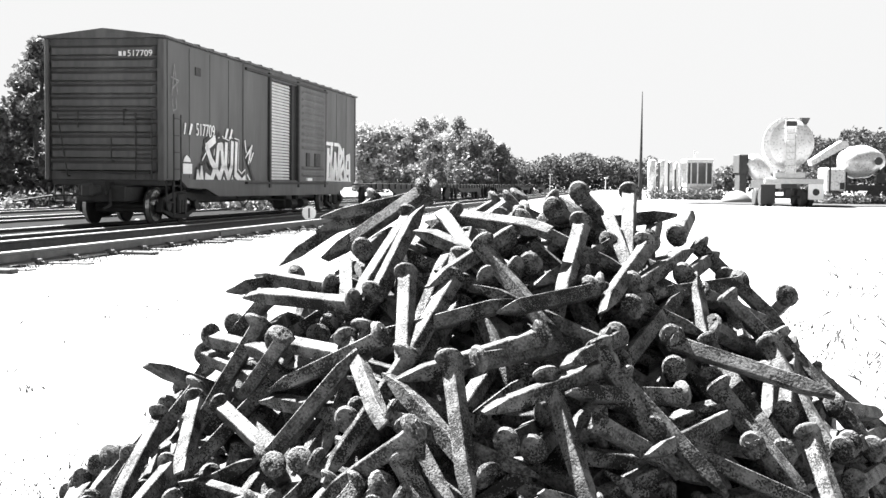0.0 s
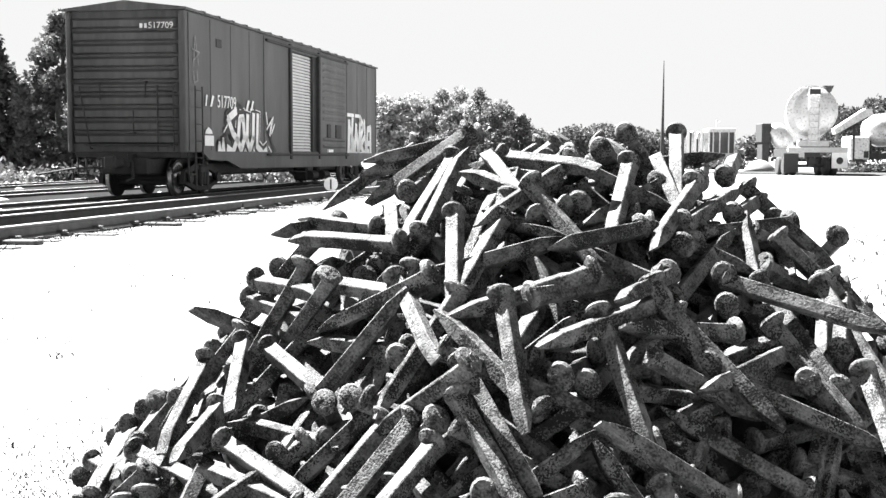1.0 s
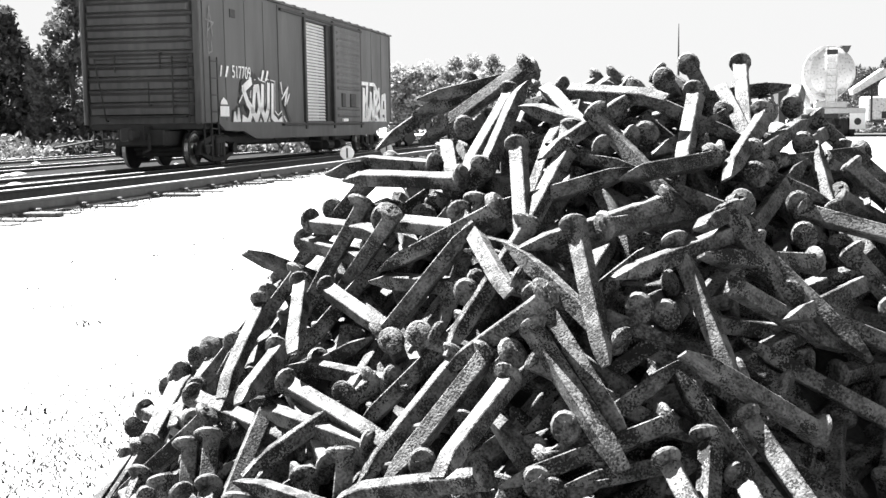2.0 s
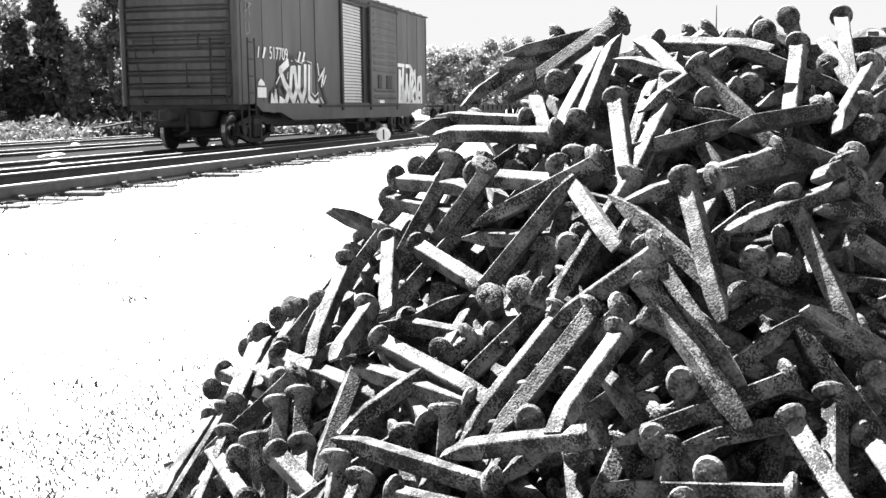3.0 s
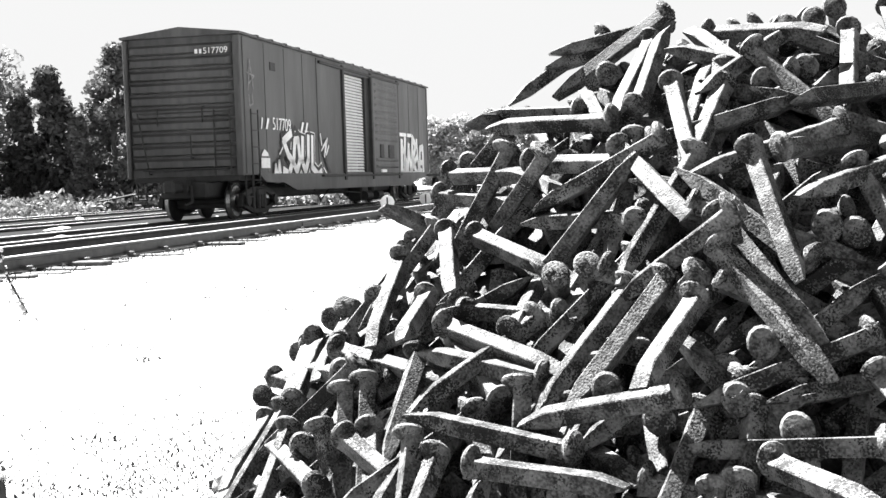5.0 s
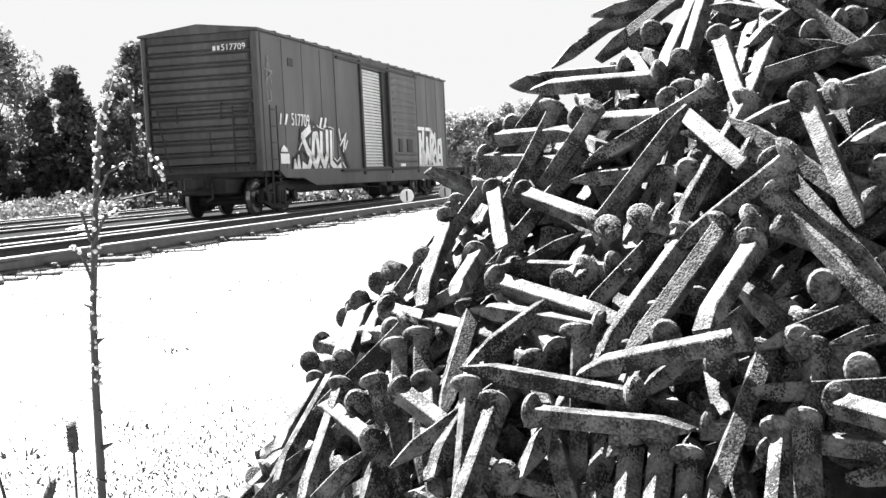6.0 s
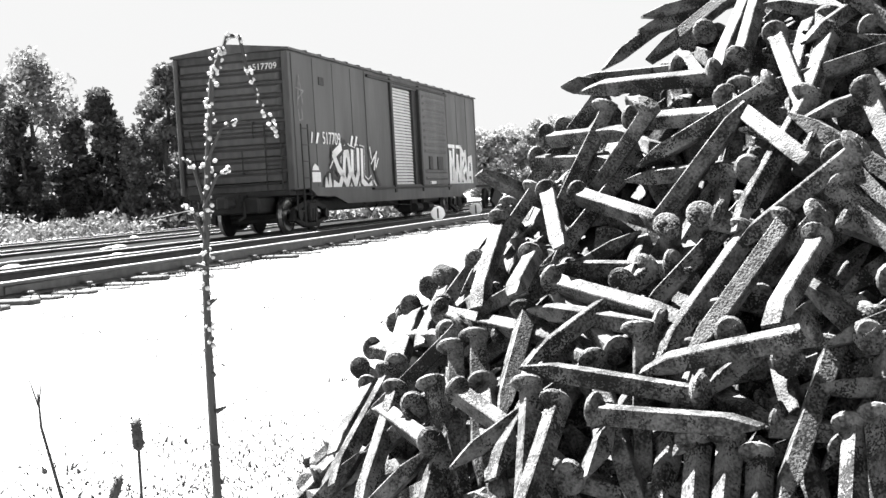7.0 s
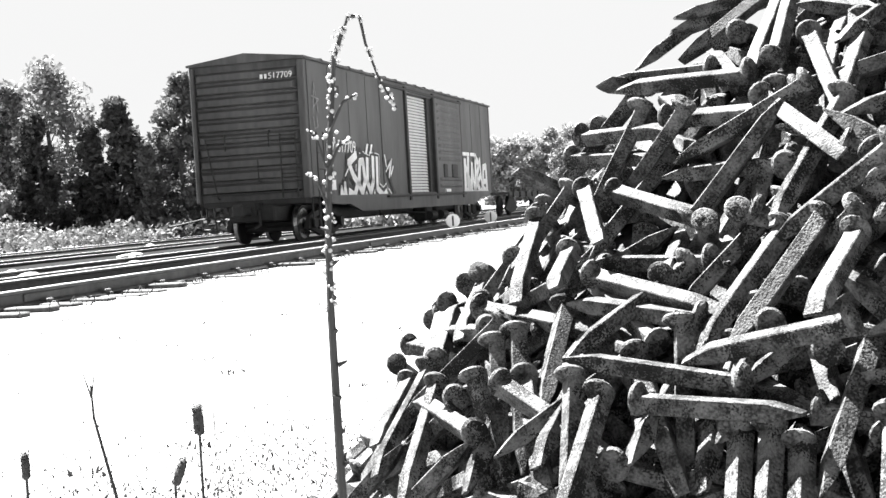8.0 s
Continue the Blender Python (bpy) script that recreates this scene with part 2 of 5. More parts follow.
for i in range(90):
    bm = B()
    w = rnd.uniform(0.09, 0.12)
    block(bm, -w, w, -1.28, 1.28, -0.06, 0.075, 0.012)
    if i == 0:
        tie = tagged(part("railway_tie", bm, TIE), "weathered wooden tie half sunk under the near track", "railway tie", "ties of the near track")
    else:
        bm.free()
    at_ = YARD @ pose(5.0 + i * 0.56 + rnd.uniform(-0.05, 0.05), NEAR + 0.7175 + rnd.uniform(-0.16, 0.12), -0.05 + rnd.uniform(-0.035, 0.025), rnd.uniform(-0.8, 0.8), 0, rnd.uniform(-4, 4))
    if i == 0:
        tie.matrix_world = at_
    else:
        copy_thing(tie, at_)
# rail anchors and joint bars on the near rail
for i in range(34):
    bm = B()
    block(bm, -0.05, 0.05, -0.12, 0.0, 0.03, 0.085, 0.01)
    block(bm, -0.03, 0.03, -0.16, -0.1, 0.02, 0.05)
    a = part("rail_anchor", bm, RAILSIDE)
    a.matrix_world = YARD @ pose(5.2 + i * 1.12 + rnd.uniform(-0.1, 0.1), NEAR - 0.01, 0)
    tagged(a, "rusted clip anchoring the rail foot", "rail anchor", "anchors of the near rail")
for x in (9.3, 20.1, 31.0):
    bm = B()
    block(bm, x, x + 0.9, NEAR - 0.035, NEAR - 0.011, 0.07, 0.155, 0.008)
    a = part("joint_bar", bm, RAILSIDE)
    a.matrix_world = YARD
    tagged(a, "rusted joint bar bolted to the rail", "joint bar", "joint bars of the near rail")

# ---- boxcar ----
CAR = Matrix.Translation((-6.165, 25.227, 0)) @ YARD
LEN, WID = 18.1, 2.85
car = thing("boxcar", CAR, label="dark weathered steel boxcar with graffiti standing on the rails", category="boxcar")
bm = B()
EAVE, FLOOR = 4.34, 1.13
outl = [(0.0, FLOOR), (WID, FLOOR), (WID, EAVE - 0.08), (WID - 0.06, EAVE), (0.06, EAVE), (0.0, EAVE - 0.08)]
D0, D1 = 7.55, 10.3                                    # the doorway along the side
extrude_outline(bm, outl, 0, 0.0, D0)
part("body_section", bm, CARPAINT, car)
bm = B()
extrude_outline(bm, outl, 0, D1, LEN)
part("body_section", bm, CARPAINT, car)
for nm, y0, y1, z0, z1 in (("back_wall", 0.35, WID, FLOOR, EAVE), ("door_header", 0.0, 0.349, 4.07, EAVE - 0.01), ("door_sill", 0.0, 0.349, FLOOR, FLOOR + 0.04)):
    bm = B()
    block(bm, D0 + 0.001, D1 - 0.001, y0, y1, z0, z1)
    part(nm, bm, CARPAINT, car)
bm = B()
extrude_outline(bm, [(-0.05, EAVE - 0.05), (WID + 0.05, EAVE - 0.05), (WID + 0.05, EAVE), (WID / 2, EAVE + 0.17), (-0.05, EAVE)], 0, -0.15, LEN + 0.06)
roof = part("roof", bm, CARPAINT, car)
for i in range(1, 19):
    bm = B()
    x = i * LEN / 19
    extrude_outline(bm, [(-0.055, EAVE - 0.04), (-0.055, EAVE + 0.025), (WID / 2, EAVE + 0.2), (WID + 0.055, EAVE + 0.025), (WID + 0.055, EAVE - 0.04), (WID / 2, EAVE + 0.12)], 0, x - 0.05, x + 0.05)
    part("roof_rib", bm, CARDARK, roof)
# end wall ribs
for i in range(10):
    z = 1.42 + i * 0.288
    bm = B()
    w0, w1 = (0.2, WID - 0.09)
    hexa(bm, [(-0.002, w0, z - 0.11), (-0.002, w1, z - 0.11), (-0.002, w1, z + 0.125), (-0.002, w0, z + 0.125),
              (-0.11, w0 + 0.10, z - 0.075), (-0.11, w1 - 0.10, z - 0.075), (-0.11, w1 - 0.10, z + 0.06), (-0.11, w0 + 0.10, z + 0.06)])
    part("end_rib", bm, CARPAINT, car)
for y0, y1 in ((0.0, 0.16), (WID - 0.09, WID)):
    bm = B()
    block(bm, -0.12, 0.02, y0 - 0.003, y1 + 0.003, FLOOR - 0.02, EAVE - 0.06, 0.02)
    part("corner_post", bm, CARPAINT, car)
# ladder and grab irons on the end
bm = B()
for y in (0.28, 0.66):
    rod(bm, (-0.14, y, 1.15), (-0.14, y, 2.62), 0.018)
    rod(bm, (-0.14, y, 2.6), (-0.02, y, 2.6), 0.018)
    rod(bm, (-0.14, y, 1.3), (-0.02, y, 1.3), 0.018)
part("end_ladder", bm, CARDARK, car)
for i in range(4):
    bm = B()
    z = 1.3 + i * 0.4
    rod(bm, (-0.13, 0.28, z), (-0.13, 0.66, z), 0.014, n=6)
    part("rung", bm, CARDARK, car)
for a, b in (((2.55, 2.6), (2.3, 1.2)), ((2.05, 2.65), (2.05, 2.3)), ((0.95, 2.7), (0.95, 2.35)), ((1.25, 2.05), (1.25, 1.55))):
    bm = B()
    rod(bm, (-0.12, a[0], a[1]), (-0.12, b[0], b[1]), 0.016, n=6)
    rod(bm, (-0.12, a[0], a[1]), (-0.01, a[0], a[1]), 0.016, n=6)
    rod(bm, (-0.12, b[0], b[1]), (-0.01, b[0], b[1]), 0.016, n=6)
    part("grab_iron", bm, CARDARK, car)
bm = B()
block(bm, -0.16, -0.02, 0.35, 2.45, 1.27, 1.31, 0.008)
part("crossover_step", bm, CARDARK, car, "worn steel end platform")
bm = B()
rod(bm, (-0.12, 0.3, 2.58), (-0.12, 2.5, 2.58), 0.014, n=6)
part("handrail", bm, CARDARK, car)
# side: sill, panels, posts
bm = B()
extrude_outline(bm, [(0.75, FLOOR + 0.02), (1.2, 0.95), (2.4, 0.93), (3.3, 0.73), (15.1, 0.70), (16.2, 0.93), (17.3, 0.95), (17.7, FLOOR + 0.02)], 1, -0.035, 0.05)
part("side_sill", bm, CARPAINT, car)
for x in (0.1, 5.25, 17.95):
    bm = B()
    block(bm, x - 0.05, x + 0.05, -0.022, 0.01, FLOOR + 0.03, EAVE - 0.1, 0.006)
    part("side_post", bm, CARPAINT, car)
for x in (0.2, 0.62):
    bm = B()
    rod(bm, (x, -0.1, 0.85), (x, -0.1, 2.62), 0.017, n=6)
    part("side_ladder", bm, CARDARK, car)
for i in range(5):
    bm = B()
    rod(bm, (0.2, -0.1, 1.0 + i * 0.38), (0.62, -0.1, 1.0 + i * 0.38), 0.013, n=6)
    part("rung", bm, CARDARK, car)
for x, w in ((7.46, 0.16), (10.36, 0.14), (13.55, 0.1)):
    bm = B()
    block(bm, x - w / 2, x + w / 2, -0.07, 0.03, 0.95, EAVE - 0.12, 0.01)
    part("door_post", bm, CARDARK, car)
bm = B()
block(bm, 5.3, 13.7, -0.09, 0.0, 4.1, 4.17, 0.01)
block(bm, 5.3, 13.7, -0.12, 0.0, 1.05, 1.11, 0.01)
part("door_track", bm, CARDARK, car)
# roll door set in the opening, with its slats
roll = None
for i in range(32):
    bm = B()
    z = 1.18 + i * 0.09
    hexa(bm, [(7.62, 0.115, z), (9.95, 0.115, z), (9.95, 0.17, z), (7.62, 0.17, z), (7.62, 0.15, z + 0.07), (9.95, 0.15, z + 0.07), (9.95, 0.17, z + 0.07), (7.62, 0.17, z + 0.07)])
    s = part("door_slat", bm, ROLLDOOR, car, "white corrugated door slat" if i == 0 else "")
bm = B()
block(bm, 9.95, 10.3, 0.05, 0.34, FLOOR, 4.07)
part("door_jamb", bm, CARDARK, car)
# sliding door with pressed ribs
bm = B()
block(bm, 10.45, 13.5, -0.065, 0.0, 1.14, 4.1, 0.01)
slide = part("sliding_door", bm, CARPAINT, car)
for i in range(13):
    if i in (2, 3):
        continue
    bm = B()
    z = 1.35 + i * 0.213
    hexa(bm, [(10.6, -0.064, z - 0.06), (13.3, -0.064, z - 0.06), (13.3, -0.064, z + 0.06), (10.6, -0.064, z + 0.06),
              (10.7, -0.105, z - 0.01), (13.2, -0.105, z - 0.01), (13.2, -0.105, z + 0.03), (10.7, -0.105, z + 0.03)])
    part("door_rib", bm, CARPAINT, slide)
for x0, x1 in ((11.1, 11.5), (12.1, 12.75)):
    bm = B()
    block(bm, x0, x1, -0.1, -0.05, 1.62, 2.05, 0.02)
    part("latch_box", bm, CARDARK, slide)


# lettering and spray paint on the side
def text(body_text, x, y, z, size, mat, parent, side=True):
    cu = bpy.data.curves.new("lettering", "FONT")
    cu.body, cu.size, cu.extrude = body_text, size, 0.002
    cu.materials.append(mat)
    ob = new("lettering", cu)
    ob.parent = parent
    ob.matrix_basis = pose(x, y, z, 90, 0, 0 if side else -90)
    return ob


def stroke(bm, pts, w, y):
    """A painted stroke along a polyline, standing a few millimetres off the side."""
    for (x0, z0), (x1, z1) in zip(pts, pts[1:]):
        dx, dz = x1 - x0, z1 - z0
        L = math.hypot(dx, dz) or 1
        ex, ez = dx / L * w * 0.3, dz / L * w * 0.3
        px, pz = -dz / L * w / 2, dx / L * w / 2
        extrude_outline(bm, [(x0 - ex + px, z0 - ez + pz), (x0 - ex - px, z0 - ez - pz), (x1 + ex - px, z1 + ez - pz), (x1 + ex + px, z1 + ez + pz)], 1, y - 0.002, y)


text("517709", 1.72, -0.036, 2.2, 0.43, WHITE, car)
for x, w in ((0.98, 0.14), (1.28, 0.26), (3.72, 0.3), (4.08, 0.26)):
    bm = B()
    extrude_outline(bm, [(x, 2.2), (x + w * 0.4, 2.2), (x + w, 2.45), (x + w * 0.55, 2.47)], 1, -0.032, -0.028)
    part("marking", bm, WHITE, car)
for x, w in ((13.75, 0.9), (14.8, 0.6)):
    bm = B()
    block(bm, x, x + w, -0.032, -0.028, 2.38, 2.5)
    part("marking", bm, WHITE, car)
bm = B()
block(bm, 0.92, 1.48, -0.034, -0.028, 1.28, 1.52)
part("placard", bm, WHITE, car)
bm = B()
extrude_outline(bm, [(0.95, 1.56), (1.4, 1.56), (1.36, 1.64), (1.15, 1.72), (1.0, 1.64)], 1, -0.033, -0.028)
part("placard", bm, WHITE, car)
bm = B()
block(bm, 11.15, 11.7, -0.112, -0.06, 1.16, 1.25)
part("placard", bm, WHITE, car)
black = B()
letters = (
    ([(1.75, 1.0), (1.85, 1.35), (2.0, 1.0), (2.1, 1.45), (2.2, 1.02)], 0.11),
    ([(3.0, 2.15), (2.45, 1.95), (2.75, 1.62), (3.05, 1.45), (2.75, 1.12), (2.4, 1.22)], 0.2),
    ([(3.25, 1.95), (3.12, 1.4), (3.35, 1.2), (3.6, 1.5), (3.5, 2.0), (3.28, 1.98)], 0.2),
    ([(3.85, 2.05), (3.78, 1.45), (4.0, 1.2), (4.25, 1.5), (4.3, 2.1)], 0.2),
    ([(4.62, 2.1), (4.55, 1.3), (5.05, 1.1), (5.3, 1.2)], 0.18),
    ([(4.9, 1.2), (5.35, 0.82)], 0.09),
    ([(5.5, 1.85), (5.75, 2.0), (5.6, 1.6)], 0.07),
    ([(5.3, 2.2), (5.4, 1.9)], 0.06),
    ([(5.75, 1.65), (6.0, 1.9)], 0.06),
)
edge = B()
for k, (pts, w) in enumerate(letters):
    if 1 < k < 5:
        stroke(edge, pts, w * 2.5, -0.0235)
    stroke(black, pts, w * 2.1, -0.027)
    white = B()
    stroke(white, pts, w, -0.031)
    part("graffiti_letter", white, WHITE, car)
for pts in ([(2.3, 1.55), (3.3, 2.3), (3.6, 2.15)], [(5.3, 1.9), (5.9, 1.3), (6.1, 1.15)], [(2.3, 1.0), (5.4, 1.0)], [(3.1, 2.35), (3.45, 1.05)], [(4.4, 2.3), (4.5, 1.1)], [(2.2, 1.7), (2.5, 1.1)], [(5.2, 2.1), (5.75, 1.5)]):
    stroke(black, pts, 0.12, -0.026)
tagged(part("graffiti_outline", black, BLACK, car, "black sprayed outline of the tag"), kind="stuff")
for pts in ([(5.35, 1.75), (5.9, 2.1), (5.7, 1.7)], [(2.15, 1.62), (2.4, 1.8)], [(5.5, 1.3), (5.95, 1.0)]):
    stroke(edge, pts, 0.045, -0.030)
tagged(part("graffiti_edge", edge, WHITE, car, "thin white sprayed edge round the tag"), kind="stuff")
for pts, w in (([(13.9, 0.95), (14.0, 2.2)], 0.3), ([(14.45, 2.3), (14.3, 1.4), (14.75, 1.2), (14.95, 2.1)], 0.26),
               ([(15.3, 1.0), (15.5, 2.35), (15.95, 2.1), (15.5, 1.6), (16.0, 1.1)], 0.26), ([(16.4, 1.0), (16.6, 2.0), (17.0, 2.05), (17.05, 1.05)], 0.24),
               ([(16.5, 1.5), (17.0, 1.5)], 0.2), ([(14.1, 2.0), (14.6, 1.5), (14.2, 1.2)], 0.2), ([(15.0, 1.9), (15.2, 1.2), (16.1, 1.7)], 0.22), ([(16.1, 2.3), (16.3, 1.3), (16.8, 1.2)], 0.16), ([(15.9, 0.8), (16.2, 1.2)], 0.2), ([(13.8, 1.1), (17.2, 1.05)], 0.22), ([(14.2, 0.75), (14.3, 1.1)], 0.25)):
    white = B()
    stroke(white, pts, w, -0.031)
    part("graffiti_letter", white, WHITE, car)
text("517709", -0.128, 0.86, 3.88, 0.2, WHITE, car, False)
for y, w in ((1.06, 0.07), (0.95, 0.06)):
    bm = B()
    block(bm, -0.132, -0.126, y - w, y, 3.89, 3.99)
    part("marking", bm, WHITE, car)
for pts in ([(0.28, 3.05), (0.42, 3.75), (0.6, 3.1)], [(0.22, 3.45), (0.68, 3.4), (0.32, 3.2)], [(0.3, 2.95), (0.34, 2.7), (0.55, 2.75), (0.5, 3.0)]):
    bm = B()
    stroke(bm, pts, 0.035, -0.028)
    part("graffiti_scribble", bm, CHALK, car, "faint chalked scribble")
# a small dark hole, imitated by a dark plate set on the side
bm = B()
block(bm, 1.75, 2.1, -0.02, 0.004, 3.62, 3.82, 0.01)
part("hole_plate", bm, CARDARK, car, "small dark plate in place of a hole high on the side")
for x in (1.4, 2.75, 4.1, 15.2, 16.6):
    bm = B()
    block(bm, x - 0.02, x + 0.02, -0.012, 0.004, FLOOR + 0.05, EAVE - 0.12)
    part("panel_seam", bm, CARPAINT, car)
# underframe
bm = B()
block(bm, 3.0, LEN - 3.0, 0.75, WID - 0.75, 0.55, 0.999, 0.05)
part("centre_sill", bm, CARDARK, car)
bm = B()
block(bm, -0.25, 2.6, 0.85, WID - 0.85, 0.62, 0.999, 0.04)
part("draft_gear", bm, CARDARK, car)
for x in (0.95, 2.55):
    bm = B()
    block(bm, x - 0.1, x + 0.1, 0.45, WID - 0.45, 0.36, 0.56, 0.03)
    part("brake_beam", bm, CARDARK, car)
for y in (0.06, WID - 0.1):
    bm = B()
    for x in (0.15, 0.55):
        rod(bm, (x, y, 0.62), (x, y, 1.12), 0.02, n=6)
    rod(bm, (0.15, y, 0.62), (0.55, y, 0.62), 0.022, n=6)
    part("sill_step", bm, CARDARK, car)
bm = B()
rod(bm, (-0.32, 1.2, 0.9), (-0.5, 1.1, 0.55), 0.035, n=8)
rod(bm, (-0.5, 1.1, 0.55), (-0.75, 1.15, 0.48), 0.03, n=8)
part("air_hose", bm, TYRE, car)
bm = B()
block(bm, 0.12, LEN - 0.1, 0.25, WID - 0.25, 1.0, FLOOR - 0.002)
block(bm, -0.5, LEN + 0.5, WID / 2 - 0.2, WID / 2 + 0.2, 0.78, 1.08)
part("underframe", bm, CARDARK, car)
bm = B()
block(bm, -0.05, 0.1, 0.15, WID - 0.15, 1.0, FLOOR - 0.003, 0.01)
part("end_sill", bm, CARDARK, car)
bm = B()
block(bm, -0.95, -0.45, WID / 2 - 0.12, WID / 2 + 0.12, 0.78, 1.0, 0.04)
block(bm, -1.1, -0.9, WID / 2 - 0.17, WID / 2 + 0.1, 0.74, 1.04, 0.05)
part("coupler", bm, CARDARK, car)
bm = B()
rod(bm, (-0.3, WID - 0.2, 0.75), (-0.9, WID + 0.35, 0.62), 0.025, n=6)
rod(bm, (-0.9, WID + 0.35, 0.62), (-0.55, WID + 0.2, 0.72), 0.03, n=6)
rod(bm, (-0.3, WID - 0.2, 0.75), (-0.25, WID / 2, 0.8), 0.025, n=6)
for y in (WID - 0.15, WID - 0.5):
    rod(bm, (-0.2, y, 0.5), (-0.2, y, 0.95), 0.02, n=6)
rod(bm, (-0.2, WID - 0.15, 0.5), (-0.2, WID - 0.5, 0.5), 0.02, n=6)
part("uncoupling_lever", bm, CARDARK, car)
for x in (10.5, 11.8):
    bm = B()
    block(bm, x - 0.35, x + 0.35, 0.3, 0.75, 0.28, 0.8, 0.06)
    rod(bm, (x - 0.3, 0.25, 0.45), (x + 0.3, 0.25, 0.45), 0.14, n=10)
    part("brake_gear", bm, CARDARK, car)
bm = B()
for a, b in (((5.6, 0.3, 0.7), (6.3, 0.35, 0.42)), ((6.3, 0.35, 0.42), (7.3, 0.4, 0.75)), ((7.3, 0.4, 0.75), (8.6, 0.35, 0.6)), ((8.6, 0.35, 0.6), (10.2, 0.35, 0.55))):
    rod(bm, a, b, 0.02, n=6)
part("brake_rod", bm, CARDARK, car)


def bogie(x):
    t = thing("bogie")
    t.parent = car
    cy = WID / 2
    for s in (-1, 1):
        bm = B()
        y = cy + s * 1.0
        # cast frame: arched top chord, dished bottom chord and two columns, open between them
        for o in (-1, 1):
            hexa(bm, [(x + o * 1.16, y - 0.05, 0.40), (x + o * 0.94, y - 0.05, 0.40), (x + o * 0.94, y + 0.05, 0.40), (x + o * 1.16, y + 0.05, 0.40),
                      (x + o * 1.06, y - 0.05, 0.70), (x + o * 0.84, y - 0.05, 0.62), (x + o * 0.84, y + 0.05, 0.62), (x + o * 1.06, y + 0.05, 0.70)])
            hexa(bm, [(x + o * 1.06, y - 0.05, 0.56), (x + o * 0.42, y - 0.05, 0.72), (x + o * 0.42, y + 0.05, 0.72), (x + o * 1.06, y + 0.05, 0.56),
                      (x + o * 1.06, y - 0.05, 0.70), (x + o * 0.42, y - 0.05, 0.86), (x + o * 0.42, y + 0.05, 0.86), (x + o * 1.06, y + 0.05, 0.70)])
            hexa(bm, [(x + o * 0.98, y - 0.05, 0.38), (x + o * 0.38, y - 0.05, 0.22), (x + o * 0.38, y + 0.05, 0.22), (x + o * 0.98, y + 0.05, 0.38),
                      (x + o * 0.98, y - 0.05, 0.48), (x + o * 0.38, y - 0.05, 0.33), (x + o * 0.38, y + 0.05, 0.33), (x + o * 0.98, y + 0.05, 0.48)])
            block(bm, x + o * 0.36 - 0.07, x + o * 0.36 + 0.07, y - 0.06, y + 0.06, 0.24, 0.84, 0.01)
        block(bm, x - 0.43, x + 0.43, y - 0.052, y + 0.052, 0.72, 0.865, 0.015)
        block(bm, x - 0.4, x + 0.4, y - 0.052, y + 0.052, 0.215, 0.33, 0.015)
        part("side_frame", bm, CARDARK, t)
        for k in (-0.17, 0.0, 0.17):
            bm = B()
            rod(bm, (x + k, y - s * 0.0 + s * 0.06, 0.36), (x + k, y + s * 0.06, 0.66), 0.07, n=10)
            part("spring", bm, CARDARK, t)
        for ax in (x - 0.87, x + 0.87):
            bm = B()
            rod(bm, (ax, y - 0.1, 0.53), (ax, y + s * 0.14, 0.53), 0.13, n=12)
            part("axle_box", bm, CARDARK, t)
    bm = B()
    block(bm, x - 0.22, x + 0.22, cy - 1.1, cy + 1.1, 0.5, 0.82, 0.03)
    part("bolster", bm, CARDARK, t)
    for ax in (x - 0.87, x + 0.87):
        for s in (-1, 1):
            bm = B()
            y = cy + s * 0.745
            lathe(bm, (ax, y - 0.07 * s, 0.53), (ax, y + 0.07 * s, 0.53), [(0.0, 0.05), (0.0, 0.42), (0.02, 0.455), (0.035, 0.455), (0.045, 0.43), (0.14, 0.42), (0.14, 0.36), (0.11, 0.33), (0.11, 0.14), (0.14, 0.12), (0.14, 0.03)], 28)
            w = part("wheel", bm, CARDARK, t, smooth=False)
            bm = B()
            lathe(bm, (ax, y - 0.02 * s, 0.53), (ax, y + 0.068 * s, 0.53), [(0.0, 0.40), (0.0, 0.4315), (0.088, 0.4235), (0.088, 0.40)], 28)
            part("tread", bm, CHROME, w)
        bm = B()
        rod(bm, (ax, cy - 0.75, 0.53), (ax, cy + 0.75, 0.53), 0.08, n=10)
        part("axle", bm, CARDARK, t)


bogie(1.75)
bogie(LEN - 1.75)


